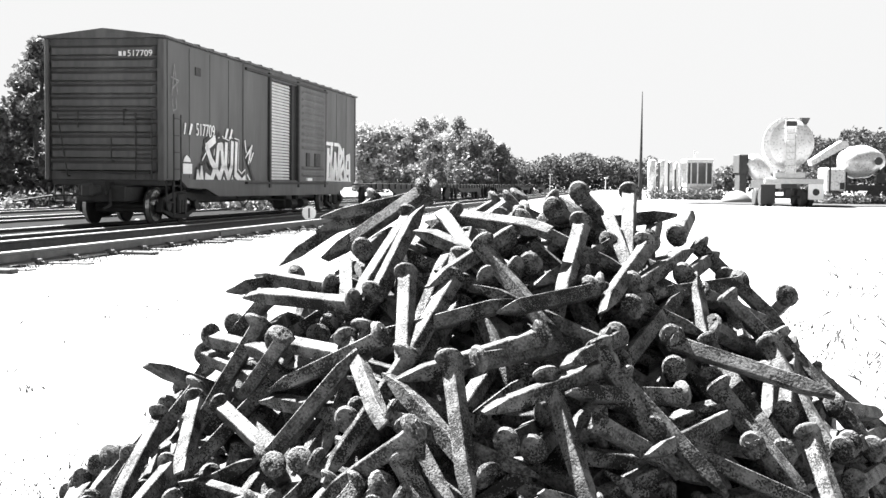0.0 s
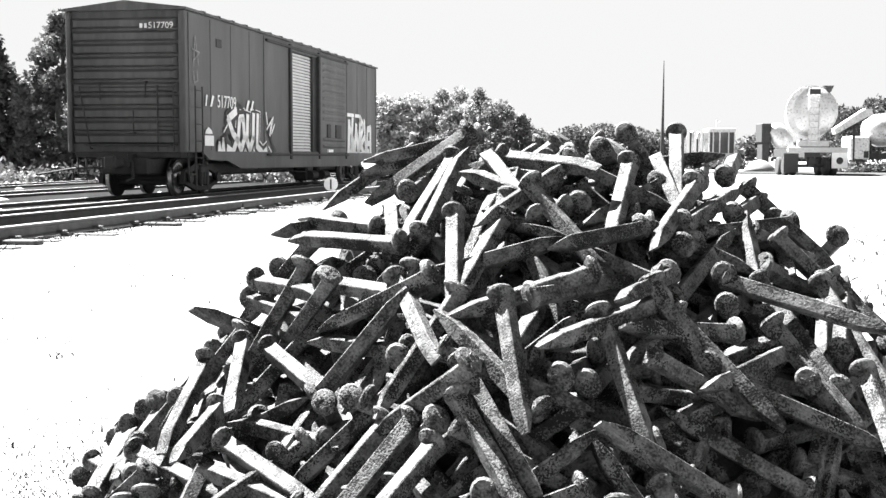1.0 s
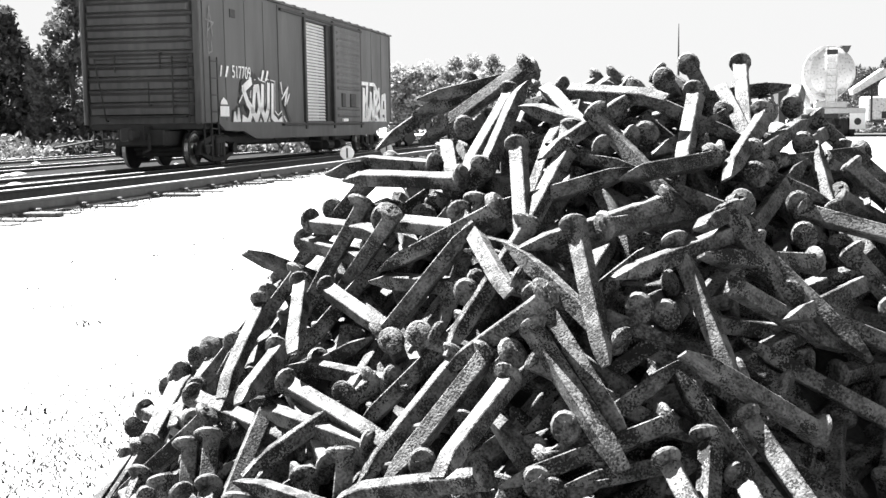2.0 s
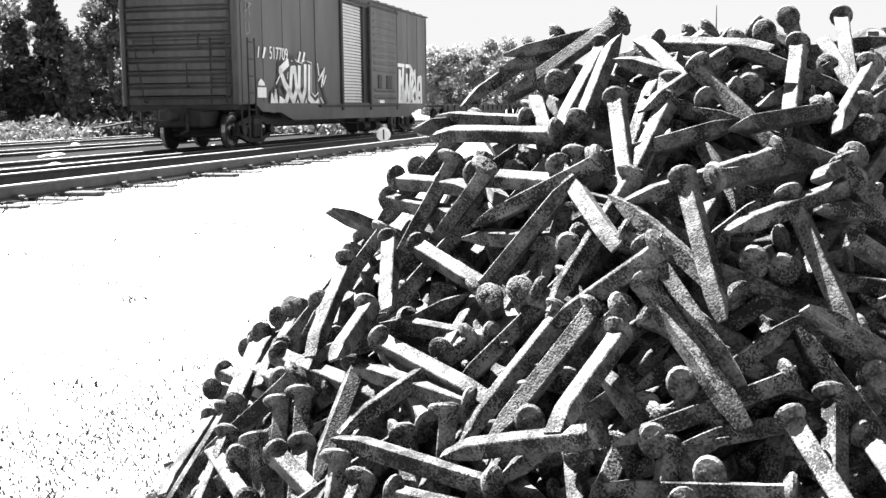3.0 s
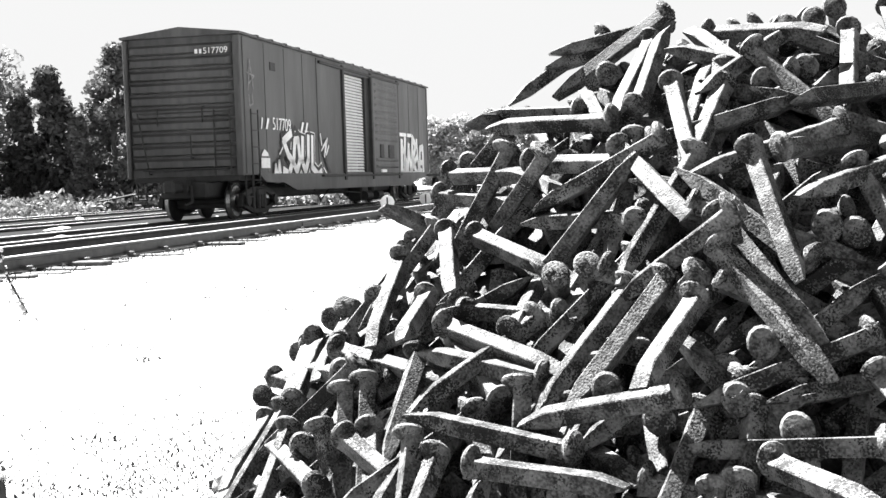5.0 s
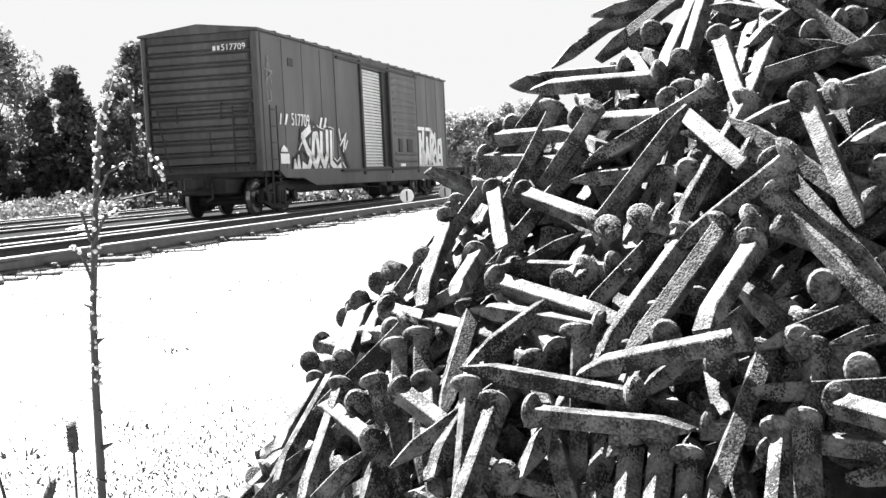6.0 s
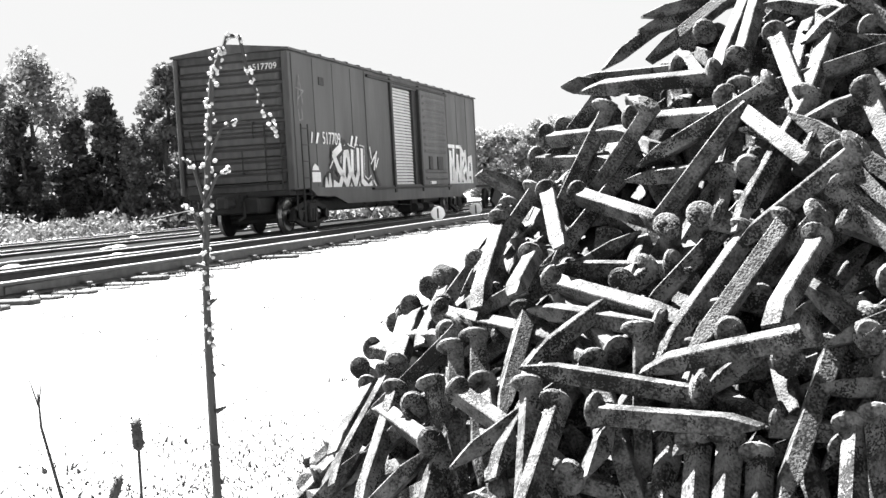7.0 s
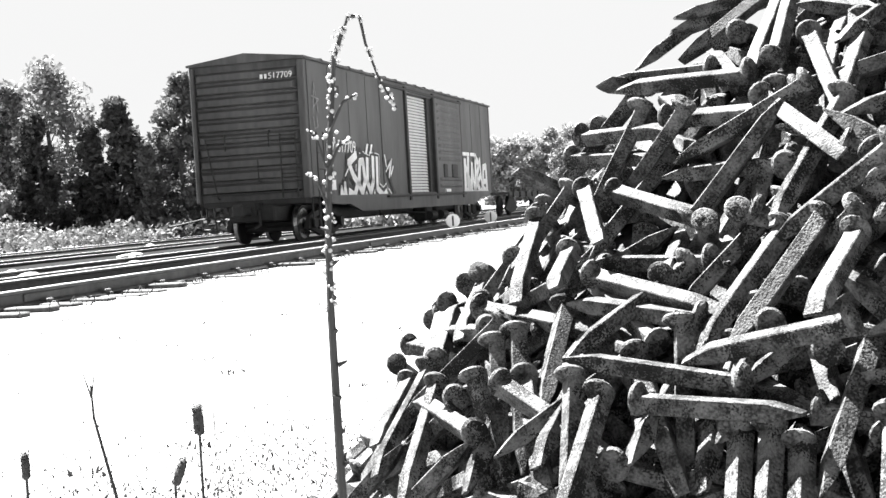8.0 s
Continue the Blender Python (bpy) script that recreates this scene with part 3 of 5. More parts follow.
# ---- flatcars further along the same track ----
def flatcar(s, length):
    t = thing("flatcar", Matrix.Translation((-6.165, 25.227, 0)) @ YARD @ pose(s, 0, 0), label="long low empty flatcar with dirty deck on the rails", category="flatcar", group="flatcars behind the boxcar")
    bm = B()
    extrude_outline(bm, [(0, 1.02), (0, 0.9), (length * 0.2, 0.85), (length * 0.28, 0.6), (length * 0.72, 0.6), (length * 0.8, 0.85), (length, 0.9), (length, 1.02)], 1, 0.0, 0.08)
    part("side_sill", bm, CARDARK, t)
    bm = B()
    block(bm, 0, length, 0.0, WID, 1.02, 1.09)
    part("deck", bm, TIE, t)
    for i in range(14):
        bm = B()
        x = (i + 0.5) * length / 14
        block(bm, x - 0.06, x + 0.06, -0.06, 0.02, 0.86, 1.08)
        part("stake_pocket", bm, CARDARK, t)
    for x in (1.9, length - 1.9):
        for ax in (x - 0.87, x + 0.87):
            for y in (0.68, WID - 0.68):
                bm = B()
                lathe(bm, (ax, y - 0.06, 0.53), (ax, y + 0.06, 0.53), [(0, 0.05), (0, 0.42), (0.12, 0.42), (0.12, 0.05)], 16)
                part("wheel", bm, CARDARK, t)
        bm = B()
        extrude_outline(bm, [(x - 1.15, 0.42), (x - 0.45, 0.86), (x + 0.45, 0.86), (x + 1.15, 0.42), (x + 0.4, 0.24), (x - 0.4, 0.24)], 1, 0.35, 0.45)
        part("side_frame", bm, CARDARK, t)


for s in (21.0, 40.5, 60.0, 79.5, 99.0):
    flatcar(s, 18.0)


# ---- switch targets by the near track ----
def target(p, r):
    t = thing("switch_target", Matrix.Translation(p), label="round white switch target on a short iron stand", category="sign", group="switch targets")
    bm = B()
    lathe(bm, (0, -0.006, 0), (0, 0.006, 0), [(0, 0.001), (0, r), (0.012, r), (0.012, 0.001)], 24)
    part("disc", bm, WHITE, t)
    bm = B()
    block(bm, -0.02, 0.02, -0.012, -0.0065, -r * 0.7, r * 0.7)
    part("bar", bm, BLACK, t, "black stripe")
    bm = B()
    rod(bm, (0, 0.02, -p[2]), (0, 0.02, r * 0.4), 0.02, n=8)
    part("post", bm, CARDARK, t)


target((-3.20, 27.3, 0.37), 0.17)
target((-2.70, 32.9, 0.33), 0.18)


# ---- trees ----
def clump_mesh(rnd, bm, c, r, n, leaf):
    """n leafy tufts, each a bent pair of triangles, spread through a ragged ball."""
    for _ in range(n):
        d = Vector((rnd.gauss(0, 1), rnd.gauss(0, 1), rnd.gauss(0, 1))).normalized() * (rnd.random() ** 0.4)
        p = Vector(c) + Vector((d.x * r[0], d.y * r[1], d.z * r[2]))
        a = Vector((rnd.gauss(0, 1), rnd.gauss(0, 1), rnd.gauss(0, 0.7))).normalized() * leaf * rnd.uniform(0.5, 1.3)
        b = a.orthogonal().normalized() * leaf * rnd.uniform(0.3, 0.7)
        b.rotate(Matrix.Rotation(rnd.uniform(0, 6.28), 3, a.normalized()))
        v = [bm.verts.new(p - a), bm.verts.new(p + b), bm.verts.new(p + a), bm.verts.new(p - b + a * 0.2)]
        bm.faces.new((v[0], v[1], v[2]))
        bm.faces.new((v[0], v[2], v[3]))


def tree(x, y, h, w, mat, seed, label, clumps=26, tufts=90, leaf=0.22, low=0.2, cone=False, group="trees behind the tracks"):
    rnd = random.Random(seed)
    t = thing("tree", Matrix.Translation((x, y, 0)), label=label, category="tree", group=group)
    bm = B()
    top = Vector((rnd.uniform(-0.3, 0.3), rnd.uniform(-0.3, 0.3), h * 0.85))
    mid = Vector((rnd.uniform(-0.2, 0.2), 0, h * 0.4))
    rod(bm, (0, 0, -0.1), mid, h * 0.022, h * 0.015)
    rod(bm, mid, top, h * 0.015, h * 0.004)
    cr = B()
    for i in range(clumps):
        f = low + (1 - low) * (i + rnd.random()) / clumps
        z = f * h * 0.95
        ang = rnd.uniform(0, 6.28)
        spread = (1.02 - f) ** 0.8 if cone else math.sin(math.pi * min(1, 0.15 + 0.8 * (f - low) / (1 - low) + 0.08)) ** 0.7
        d = w * 0.5 * spread * rnd.uniform(0.25, 0.95)
        c = Vector((d * math.cos(ang), d * math.sin(ang), z))
        r = w * (0.13 + 0.10 * rnd.random()) * (0.75 if cone else 1.0)
        clump_mesh(rnd, cr, c, (r, r, r * rnd.uniform(0.55, 0.9)), tufts, leaf)
        k = mid.lerp(top, max(0, min(1, (f - 0.45) / 0.5)))
        if i % 2 == 0:
            rod(bm, (k.x, k.y, min(k.z, z * 0.8)), c, h * 0.005, h * 0.0015, n=5, cap=False)
    part("trunk", bm, BARK, t)
    part("crown", cr, mat, t)
    return t


def ahead(px, d):
    """The place at depth d on the bearing px of the first view."""
    return 0.152 + ((px - 784) / 2075 - 0.0035) * d


TALL, YOUNG = "tall leafy tree in full summer leaf", "dark dense conifer standing before the leafy trees"
# the wood behind the boxcar
for i, (x, y, h, w, m, c, lab) in enumerate((
        (-23.4, 49, 8.2, 5.0, LEAF, False, TALL), (-22.4, 45.5, 5.6, 3.4, PINE, True, YOUNG), (-24.9, 48, 7.2, 3.8, LEAF, False, TALL),
        (-19.5, 47, 6.1, 2.6, PINE, False, YOUNG), (-20.9, 47.5, 5.2, 2.6, PINE, True, YOUNG), (-18.5, 50, 4.8, 3.0, LEAF, False, TALL),
        (-16.9, 48, 7.2, 3.2, PINE, False, YOUNG), (-15.4, 49, 5.9, 3.4, LEAF, False, TALL), (-13.4, 50, 5.6, 3.8, LEAF, False, TALL),
        (-27.6, 49, 7.6, 4.4, LEAF, False, TALL), (-30.5, 48, 8.2, 5.0, LEAF, False, TALL), (-34.0, 50, 8.8, 5.4, LEAF, False, TALL),
        (-24.0, 45, 2.6, 2.4, LEAF, False, TALL), (-18.0, 46.5, 4.0, 2.2, PINE, True, YOUNG), (-20.2, 50, 5.0, 3.4, LEAF, False, TALL))):
    tree(x, y, h, w, m, 100 + i, lab, 44, 150, 0.15, 0.0 if m is PINE else 0.06, c)
# trees past the flatcars
rnd = random.Random(5)
for i in range(26):
    f = (i + rnd.random() * 0.8) / 26
    px = 618 + 290 * f
    d = rnd.uniform(140, 175)
    topy = 222 + 10 * math.sin(i * 2.1) + (60 * (f - 0.78) / 0.22 if f > 0.78 else 0)
    h = (326 - topy) / 2075 * d + 1.1
    # the right end keeps the plain leaf, most others get the sunlit tone
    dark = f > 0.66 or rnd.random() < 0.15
    tree(ahead(px, d), d - 1, h * rnd.uniform(0.85, 1.05), h * rnd.uniform(0.5, 0.75), LEAF if dark else SUNLITLEAF, 200 + i, "leafy tree at the edge of the far yard", 22, 120, 0.27, 0.08, group="trees beyond the flatcars")


def woods(name, px0, px1, d0, d1, topf, mat, seed, n, leaf, label):
    """A far wood: one mass of leaf clumps with an uneven top."""
    rnd = random.Random(seed)
    bm = B()
    for _ in range(n):
        px = rnd.uniform(px0, px1)
        d = rnd.uniform(d0, d1)
        h = max(1.5, (326 - topf(px)) / 2075 * d0 + 1.1)
        r = rnd.uniform(0.8, 1.9) * d0 / 200
        z = rnd.uniform(0, 1) ** 0.6 * (h - r * 0.5)
        clump_mesh(rnd, bm, (ahead(px, d), d, z), (r, r, r * 0.8), 22, leaf)
    ob = part(name, bm, mat)
    return tagged(ob, label, "woods", kind="stuff")


woods("far_woods", 860, 1160, 290, 330, lambda p: 276 - 6 * math.sin(p / 31.0) - 4 * math.sin(p / 9.0), PINE, 11, 1800, 0.5, "dark line of woods at the far side")
woods("hill_woods", 1415, 1900, 240, 290, lambda p: 228 - 8 * math.sin(p / 24.0) - max(0, 18 - abs(p - 1500) * 0.6), PINE, 12, 2600, 0.5, "dark wooded hill behind the trucks")
woods("low_woods", 1240, 1420, 270, 300, lambda p: 292 - 10 * math.sin(p / 17.0), LEAF, 13, 300, 0.8, "low dark woods behind the yard")


def bushes(name, x0, x1, y, deep, h, mat, seed, n, leaf, label, m=None):
    rnd = random.Random(seed)
    bm = B()
    for _ in range(n):
        x, yy = rnd.uniform(x0, x1), y + rnd.uniform(-deep, deep)
        k = h * rnd.uniform(0.5, 1.0)
        clump_mesh(rnd, bm, (x, yy, k * 0.45), (k * 0.9, k * 0.9, k * 0.55), 40, leaf)
    ob = part(name, bm, mat)
    if m is not None:
        ob.matrix_world = m
    return tagged(ob, label, "bushes", kind="stuff")


woods("back_woods", -420, 230, 52, 58, lambda p: 262 - 14 * math.sin(p / 23.0) - 8 * math.sin(p / 7.0), LEAF, 14, 900, 0.2, "dark undergrowth between the trees")
bushes("weeds", -4, 40, 24.5, 2.0, 0.75, WEED, 21, 420, 0.1, "sunlit pale weeds along the far track", YARD)
bushes("brush", -34, -6, 44.5, 2.0, 1.0, LEAF, 22, 160, 0.14, "low leafy brush at the foot of the trees")

bushes("shrub", -23.0, -21.4, 41.8, 0.6, 1.5, LEAF, 23, 34, 0.1, "leafy shrub beside the far track")

# ---- pole ----
bm = B()
px = ahead(1131, 90)
rod(bm, (px, 89, -0.2), (px + 0.04, 89, 4.2), 0.19, 0.10, n=10)
rod(bm, (px + 0.04, 89, 4.2), (px + 0.05, 89, 8.3), 0.10, 0.025, n=10)
tagged(part("pole", bm, CARDARK), "tall thin dark tapered pole at the yard edge", "pole")
for q, h in ((972, 2.4), (1070, 2.0)):
    bm = B()
    rod(bm, (ahead(q, 150), 149, 0), (ahead(q, 150), 149, h), 0.045, n=6)
    block(bm, ahead(q, 150) - 0.12, ahead(q, 150) + 0.3, 148.8, 149.2, h, h + 0.14)
    tagged(part("yard_light", bm, ROLLDOOR), "small pale lamp post far down the yard", "lamp", "yard lights")


# ---- worn asphalt under the trucks ----
bm = B()
rnd = random.Random(3)
outline = []
for i in range(40):
    a = 2 * math.pi * i / 40
    outline.append(bm.verts.new((36 + 21 * math.cos(a) * rnd.uniform(0.93, 1.05), 75.5 + 9.5 * math.sin(a) * rnd.uniform(0.9, 1.08), 0.05)))
bm.faces.new(outline)
tagged(part("road", bm, ASPHALT), "dark worn asphalt apron under the trucks", "asphalt", kind="structure")

# ---- tank truck, mixer and plant across the yard ----
def at(px, py, d):
    return (ahead(px, d), d - 1.09, max(0.0, 1.109 - (py - 326) / 2075 * d))


D = 68
cx, k = ahead(1391, D), D / 2075
yy = D - 1.09
truck = thing("tank_truck", Matrix.Translation((cx, yy, 0)), label="white tank truck seen from its rear with a ladder", category="truck")
bm = B()
lathe(bm, (0, 0, 3.68), (1.75, 7, 3.5), [(-0.32, 0.1), (-0.3, 0.55), (-0.2, 1.0), (0.0, 1.33), (0.25, 1.43), (5.2, 1.43), (6.3, 0.9), (6.5, 0.3)], 40)
tank = part("tank", bm, TANK, truck, smooth=True)
bm = B()
lathe(bm, (0, 0.1, 3.68), (0, 0.3, 3.68), [(0, 1.37), (0, 1.455), (0.1, 1.455), (0.1, 1.37)], 40)
part("tank_band", bm, TANK, tank)
bm = B()
for x in (-0.30, 0.30):
    rod(bm, (x, -0.5, 1.8), (x, -0.42, 5.0), 0.035, n=6)
ladder = part("ladder", bm, TANK, truck)
bm = B()
block(bm, -0.24, 0.24, -0.42, -0.40, 1.9, 4.6)
part("ladder_plate", bm, TANK, ladder, "bright plate behind the rungs")
for i in range(9):
    bm = B()
    z = 1.95 + i * 0.37
    rod(bm, (-0.30, -0.49, z), (0.30, -0.49, z), 0.03, n=6)
    part("rung", bm, TANK, ladder)
bm = B()
block(bm, -0.3, 0.3, -0.56, -0.5, 4.62, 4.9)
part("warning_sign", bm, CARDARK, truck, "dark placard on the ladder")
bm = B()
hexa(bm, [(0.85, -0.1, 4.75), (1.0, -0.1, 4.75), (1.0, 0.2, 4.75), (0.85, 0.2, 4.75), (0.62, -0.2, 5.12), (1.15, -0.2, 5.12), (1.15, 0.3, 5.12), (0.62, 0.3, 5.12)])
part("hopper", bm, TIE, truck)
bm = B()
block(bm, -1.45, 1.95, -0.55, -0.3, 1.32, 1.62, 0.03)
block(bm, -0.9, 0.9, -0.45, -0.2, 1.62, 2.0, 0.05)
part("bumper", bm, PALE, truck)
bm = B()
block(bm, -0.45, 0.45, -0.28, 6.5, 1.05, 1.55)
rod(bm, (-1.2, 0.3, 0.55), (1.2, 0.3, 0.55), 0.09)
rod(bm, (-1.2, 1.7, 0.55), (1.2, 1.7, 0.55), 0.09)
block(bm, -0.16, 0.16, -0.2, 0.3, 0.5, 1.05, 0.04)
part("chassis", bm, CARDARK, truck)
for x in (-1.15, 1.15):
    for dx in (-0.2, 0.2):
        for y in (0.3, 1.7):
            bm = B()
            lathe(bm, (x + dx - 0.16, y, 0.53), (x + dx + 0.16, y, 0.53), [(0, 0.2), (0, 0.46), (0.05, 0.53), (0.27, 0.53), (0.32, 0.46), (0.32, 0.2)], 20)
            part("tyre", bm, TYRE, truck)
bm = B()
block(bm, -1.62, -0.78, -0.3, -0.27, 0.16, 1.26)
part("mud_flap", bm, TYRE, truck)
bm = B()
block(bm, 1.1, 2.0, -0.34, -0.31, 0.42, 1.34)
flap = part("mud_flap", bm, WHITE, truck, "white mud flap with a round badge")
bm = B()
lathe(bm, (1.55, -0.345, 0.85), (1.55, -0.355, 0.85), [(0, 0.12), (0, 0.2), (0.01, 0.2), (0.01, 0.12)], 20)
part("badge", bm, BLACK, flap)

D = 88
k = D / 2075
mixer = thing("mixer_truck", Matrix.Translation((ahead(1520, D), D - 1.09, 0)), label="white concrete mixer truck with a tilted drum", category="truck")
bm = B()
lathe(bm, (-1.6, 0, 2.95), (1.6, 0.3, 3.2), [(0, 0.35), (0.1, 0.8), (0.9, 1.2), (2.0, 1.22), (2.8, 0.85), (3.3, 0.5)], 32)
drum = part("drum", bm, TANK, mixer, smooth=True)
bm = B()
lathe(bm, (0.85, -1.2, 3.12), (0.86, -1.1, 3.12), [(0, 0.05), (0, 0.3), (0.08, 0.3), (0.08, 0.05)], 20)
part("hatch", bm, TIE, drum)
bm = B()
block(bm, -2.8, 2.2, -0.9, 0.9, 0.9, 1.35, 0.03)
for x in (-1.3, 1.3):
    block(bm, x - 0.1, x + 0.1, -0.5, 0.5, 1.34, 2.5)
part("chassis", bm, CARDARK, mixer)
bm = B()
block(bm, -2.9, -1.5, -1.15, 1.15, 0.85, 2.6, 0.12)
cab = part("cab", bm, TANK, mixer)
bm = B()
block(bm, -1.95, -1.6, -1.17, -1.14, 1.0, 1.5, 0.02)
part("step_box", bm, CARDARK, cab)
for x in (-2.3, 0.6, 1.8):
    bm = B()
    lathe(bm, (x, -1.1, 0.52), (x, -0.7, 0.52), [(0, 0.2), (0, 0.46), (0.05, 0.52), (0.35, 0.52), (0.4, 0.46), (0.4, 0.2)], 20)
    part("tyre", bm, TYRE, mixer)
bm = B()
block(bm, 0.75, 1.35, -1.25, -1.15, 1.5, 2.2, 0.03)
part("water_tank", bm, CARDARK, mixer)

bm = B()
a, b = Vector(at(1431, 272, 80)), Vector(at(1484, 246, 80))
for o, w in ((Vector((0, 0, 0)), 0.32),):
    extrude_outline(bm, [(a.x, a.z - 0.25), (a.x + 0.1, a.z - 0.6), (b.x + 0.1, b.z - 0.45), (b.x + 0.55, b.z - 0.3), (b.x + 0.4, b.z + 0.1), (b.x, b.z + 0.12)], 1, a.y, a.y + 0.8)
conv = part("chute", bm, TANK)
tagged(conv, "white metal delivery chute of the plant", "chute")
bm = B()
rod(bm, (b.x - 0.6, a.y + 0.4, 0), (b.x - 0.6, a.y + 0.4, b.z - 0.4), 0.08)
part("leg", bm, CARDARK, conv)

D = 100
cab = thing("control_cabin", Matrix.Translation((ahead(1236, D), D - 1.09, 0)), label="small white framed cabin with large windows", category="cabin")
bm = B()
block(bm, -1.1, 1.1, 0, 2.4, 1.1, 1.35, 0.03)
block(bm, -1.15, 1.15, -0.05, 2.4, 3.1, 3.45, 0.05)
block(bm, -1.0, 1.0, 0.5, 2.3, 0.0, 1.1)
for x in (-1.08, -0.75, -0.2, 0.55, 1.05):
    block(bm, x - 0.05, x + 0.05, -0.02, 0.06, 1.3, 3.15)
block(bm, -1.1, 1.1, 2.3, 2.36, 1.3, 3.15)
part("frame", bm, TANK, cab)
for x0, x1 in ((-1.03, -0.8), (-0.7, -0.25), (-0.15, 0.5), (0.6, 1.0)):
    bm = B()
    block(bm, x0, x1, 0.01, 0.03, 1.35, 3.1)
    part("pane", bm, GLASS, cab)
bm = B()
rod(bm, (-0.4, 0.5, 3.4), (-0.4, 0.5, 4.2), 0.05, n=6)
rod(bm, (-0.4, 0.5, 4.0), (-0.1, 0.5, 4.0), 0.04, n=6)
part("vent_pipe", bm, TANK, cab)
D = 112
for px0, px1, top in ((1147, 1162, 279), (1166, 1178, 279), (1183, 1192, 282), (1195, 1203, 283), (1206, 1213, 281)):
    bm = B()
    x0, x1, h = ahead(px0, D), ahead(px1, D), (326 - top) / 2075 * D + 1.1
    lathe(bm, ((x0 + x1) / 2, D, 0), ((x0 + x1) / 2, D, h), [(0, (x1 - x0) / 2), (h - 0.15, (x1 - x0) / 2), (h, (x1 - x0) / 3)], 20)
    tagged(part("silo", bm, TANK, smooth=True), "narrow white storage silo of the plant", "silo", "plant silos")
# dark rods added to imitate the dark gaps between the silos
for px0, top in ((1164, 284), (1181, 284), (1193, 296), (1204, 282)):
    bm = B()
    h = (326 - top) / 2075 * 108 + 1.1
    rod(bm, (ahead(px0, 108), 107, 0), (ahead(px0, 108), 107, h), 0.09, n=6)
    tagged(part("pipe", bm, CARDARK), "dark upright rod standing in for a gap between the silos", "pipe", "plant pipes")
bushes("shrubs", ahead(1148, 98), ahead(1275, 98), 97, 1.2, 1.05, PINE, 31, 70, 0.14, "dark low shrubs before the plant")
bushes("roadside_grass", ahead(1460, 78), ahead(1700, 78), 79, 2.0, 0.8, PINE, 32, 160, 0.14, "dark grass strip by the trucks")
bm = B()
lathe(bm, (ahead(1303, 82), 81, -0.02), (ahead(1303, 82), 81, 0.9), [(0, 1.15), (0.3, 1.0), (0.6, 0.72), (0.8, 0.4), (0.88, 0.05)], 24)
tagged(part("sand_mound", bm, GRAVEL, smooth=True), "small mound of pale sand by the trucks", "mound")
bm = B()
x0 = ahead(1300, 95)
block(bm, x0, x0 + 0.75, 93, 95, 2.2, 3.7, 0.04)
block(bm, x0 + 0.1, x0 + 0.65, 93.2, 94.8, 0, 2.2)
tagged(part("bin", bm, CARDARK), "dark steel feed bin of the plant", "bin")
bm = B()
lathe(bm, (x0 + 0.85, 93.5, 3.6), (x0 + 2.6, 93.5, 1.2), [(0, 0.25), (0.4, 0.75), (1.8, 0.8), (2.7, 0.35)], 24)
tagged(part("mixing_drum", bm, TANK, smooth=True), "white tilted drum beside the feed bin", "drum")

# ---- heap of railway spikes ----
HX, HY, HK = 0.24, 0.42, 0.20                          # the heap's middle and how blunt its top is
# hollows and swells of the slope: x, y, height
DENTS = ((0.12, -0.03, 0.043), (0.02, -0.02, -0.046), (0.36, 0.22, -0.04), (-0.07, 0.21, -0.025), (-0.12, 0.26, 0.034), (-0.13, -0.05, 0.026), (-0.12, 0.06, -0.028), (0.12, 0.02, 0.021), (-0.09, 0.2, -0.019), (-0.12, 0.26, 0.021), (0.13, 0.32, -0.022), (-0.09, 0.2, -0.013), (-0.23, 0.12, 0.014), (-0.36, 0.4, 0.017), (0.4, 0.16, -0.016))


def heap_z(x, y):
    z = 1.354 - 1.109 * math.hypot(math.hypot(x - HX, y - HY), HK)
    z += sum(a * math.exp(-((x - p) ** 2 + (y - q) ** 2) / 0.005) for p, q, a in DENTS)
    return min(1.085, z)


def spike_shape(bm, bend, tip, hook, m):
    """One cut spike: square shank, chisel point, oval domed head that overhangs on one side; head at the origin, point at -z."""
    L, w = 0.150, 0.0077
    rings = []
    for z, a, b, o in ((0.004, 1.15, 1.15, 0), (-0.012, 1.02, 1.02, 0), (-0.05, 1, 1, bend * 0.4), (-0.085, 1, 1, bend * 0.8), (-0.122, 1.0, 1.0, bend), (-0.136, 0.99, 0.62, bend * 0.95), (-L, tip, 0.16, bend * 0.8)):
        c = 0.12
        ring = []
        for sx, sy in ((1, 1), (-1, 1), (-1, -1), (1, -1)):
            k = ((1, 1 - c), (1 - c, 1)) if sx * sy > 0 else ((1 - c, 1), (1, 1 - c))
            for p, q in k:
                ring.append(bm.verts.new(m @ Vector((sx * p * w * a, o + sy * q * w * b, z))))
        rings.append(ring)
    for r0, r1 in zip(rings, rings[1:]):
        for i in range(8):
            j = (i + 1) % 8
            bm.faces.new((r0[i], r0[j], r1[j], r1[i]))
    bm.faces.new(rings[-1][::-1])
    head_shape(bm, hook, m)


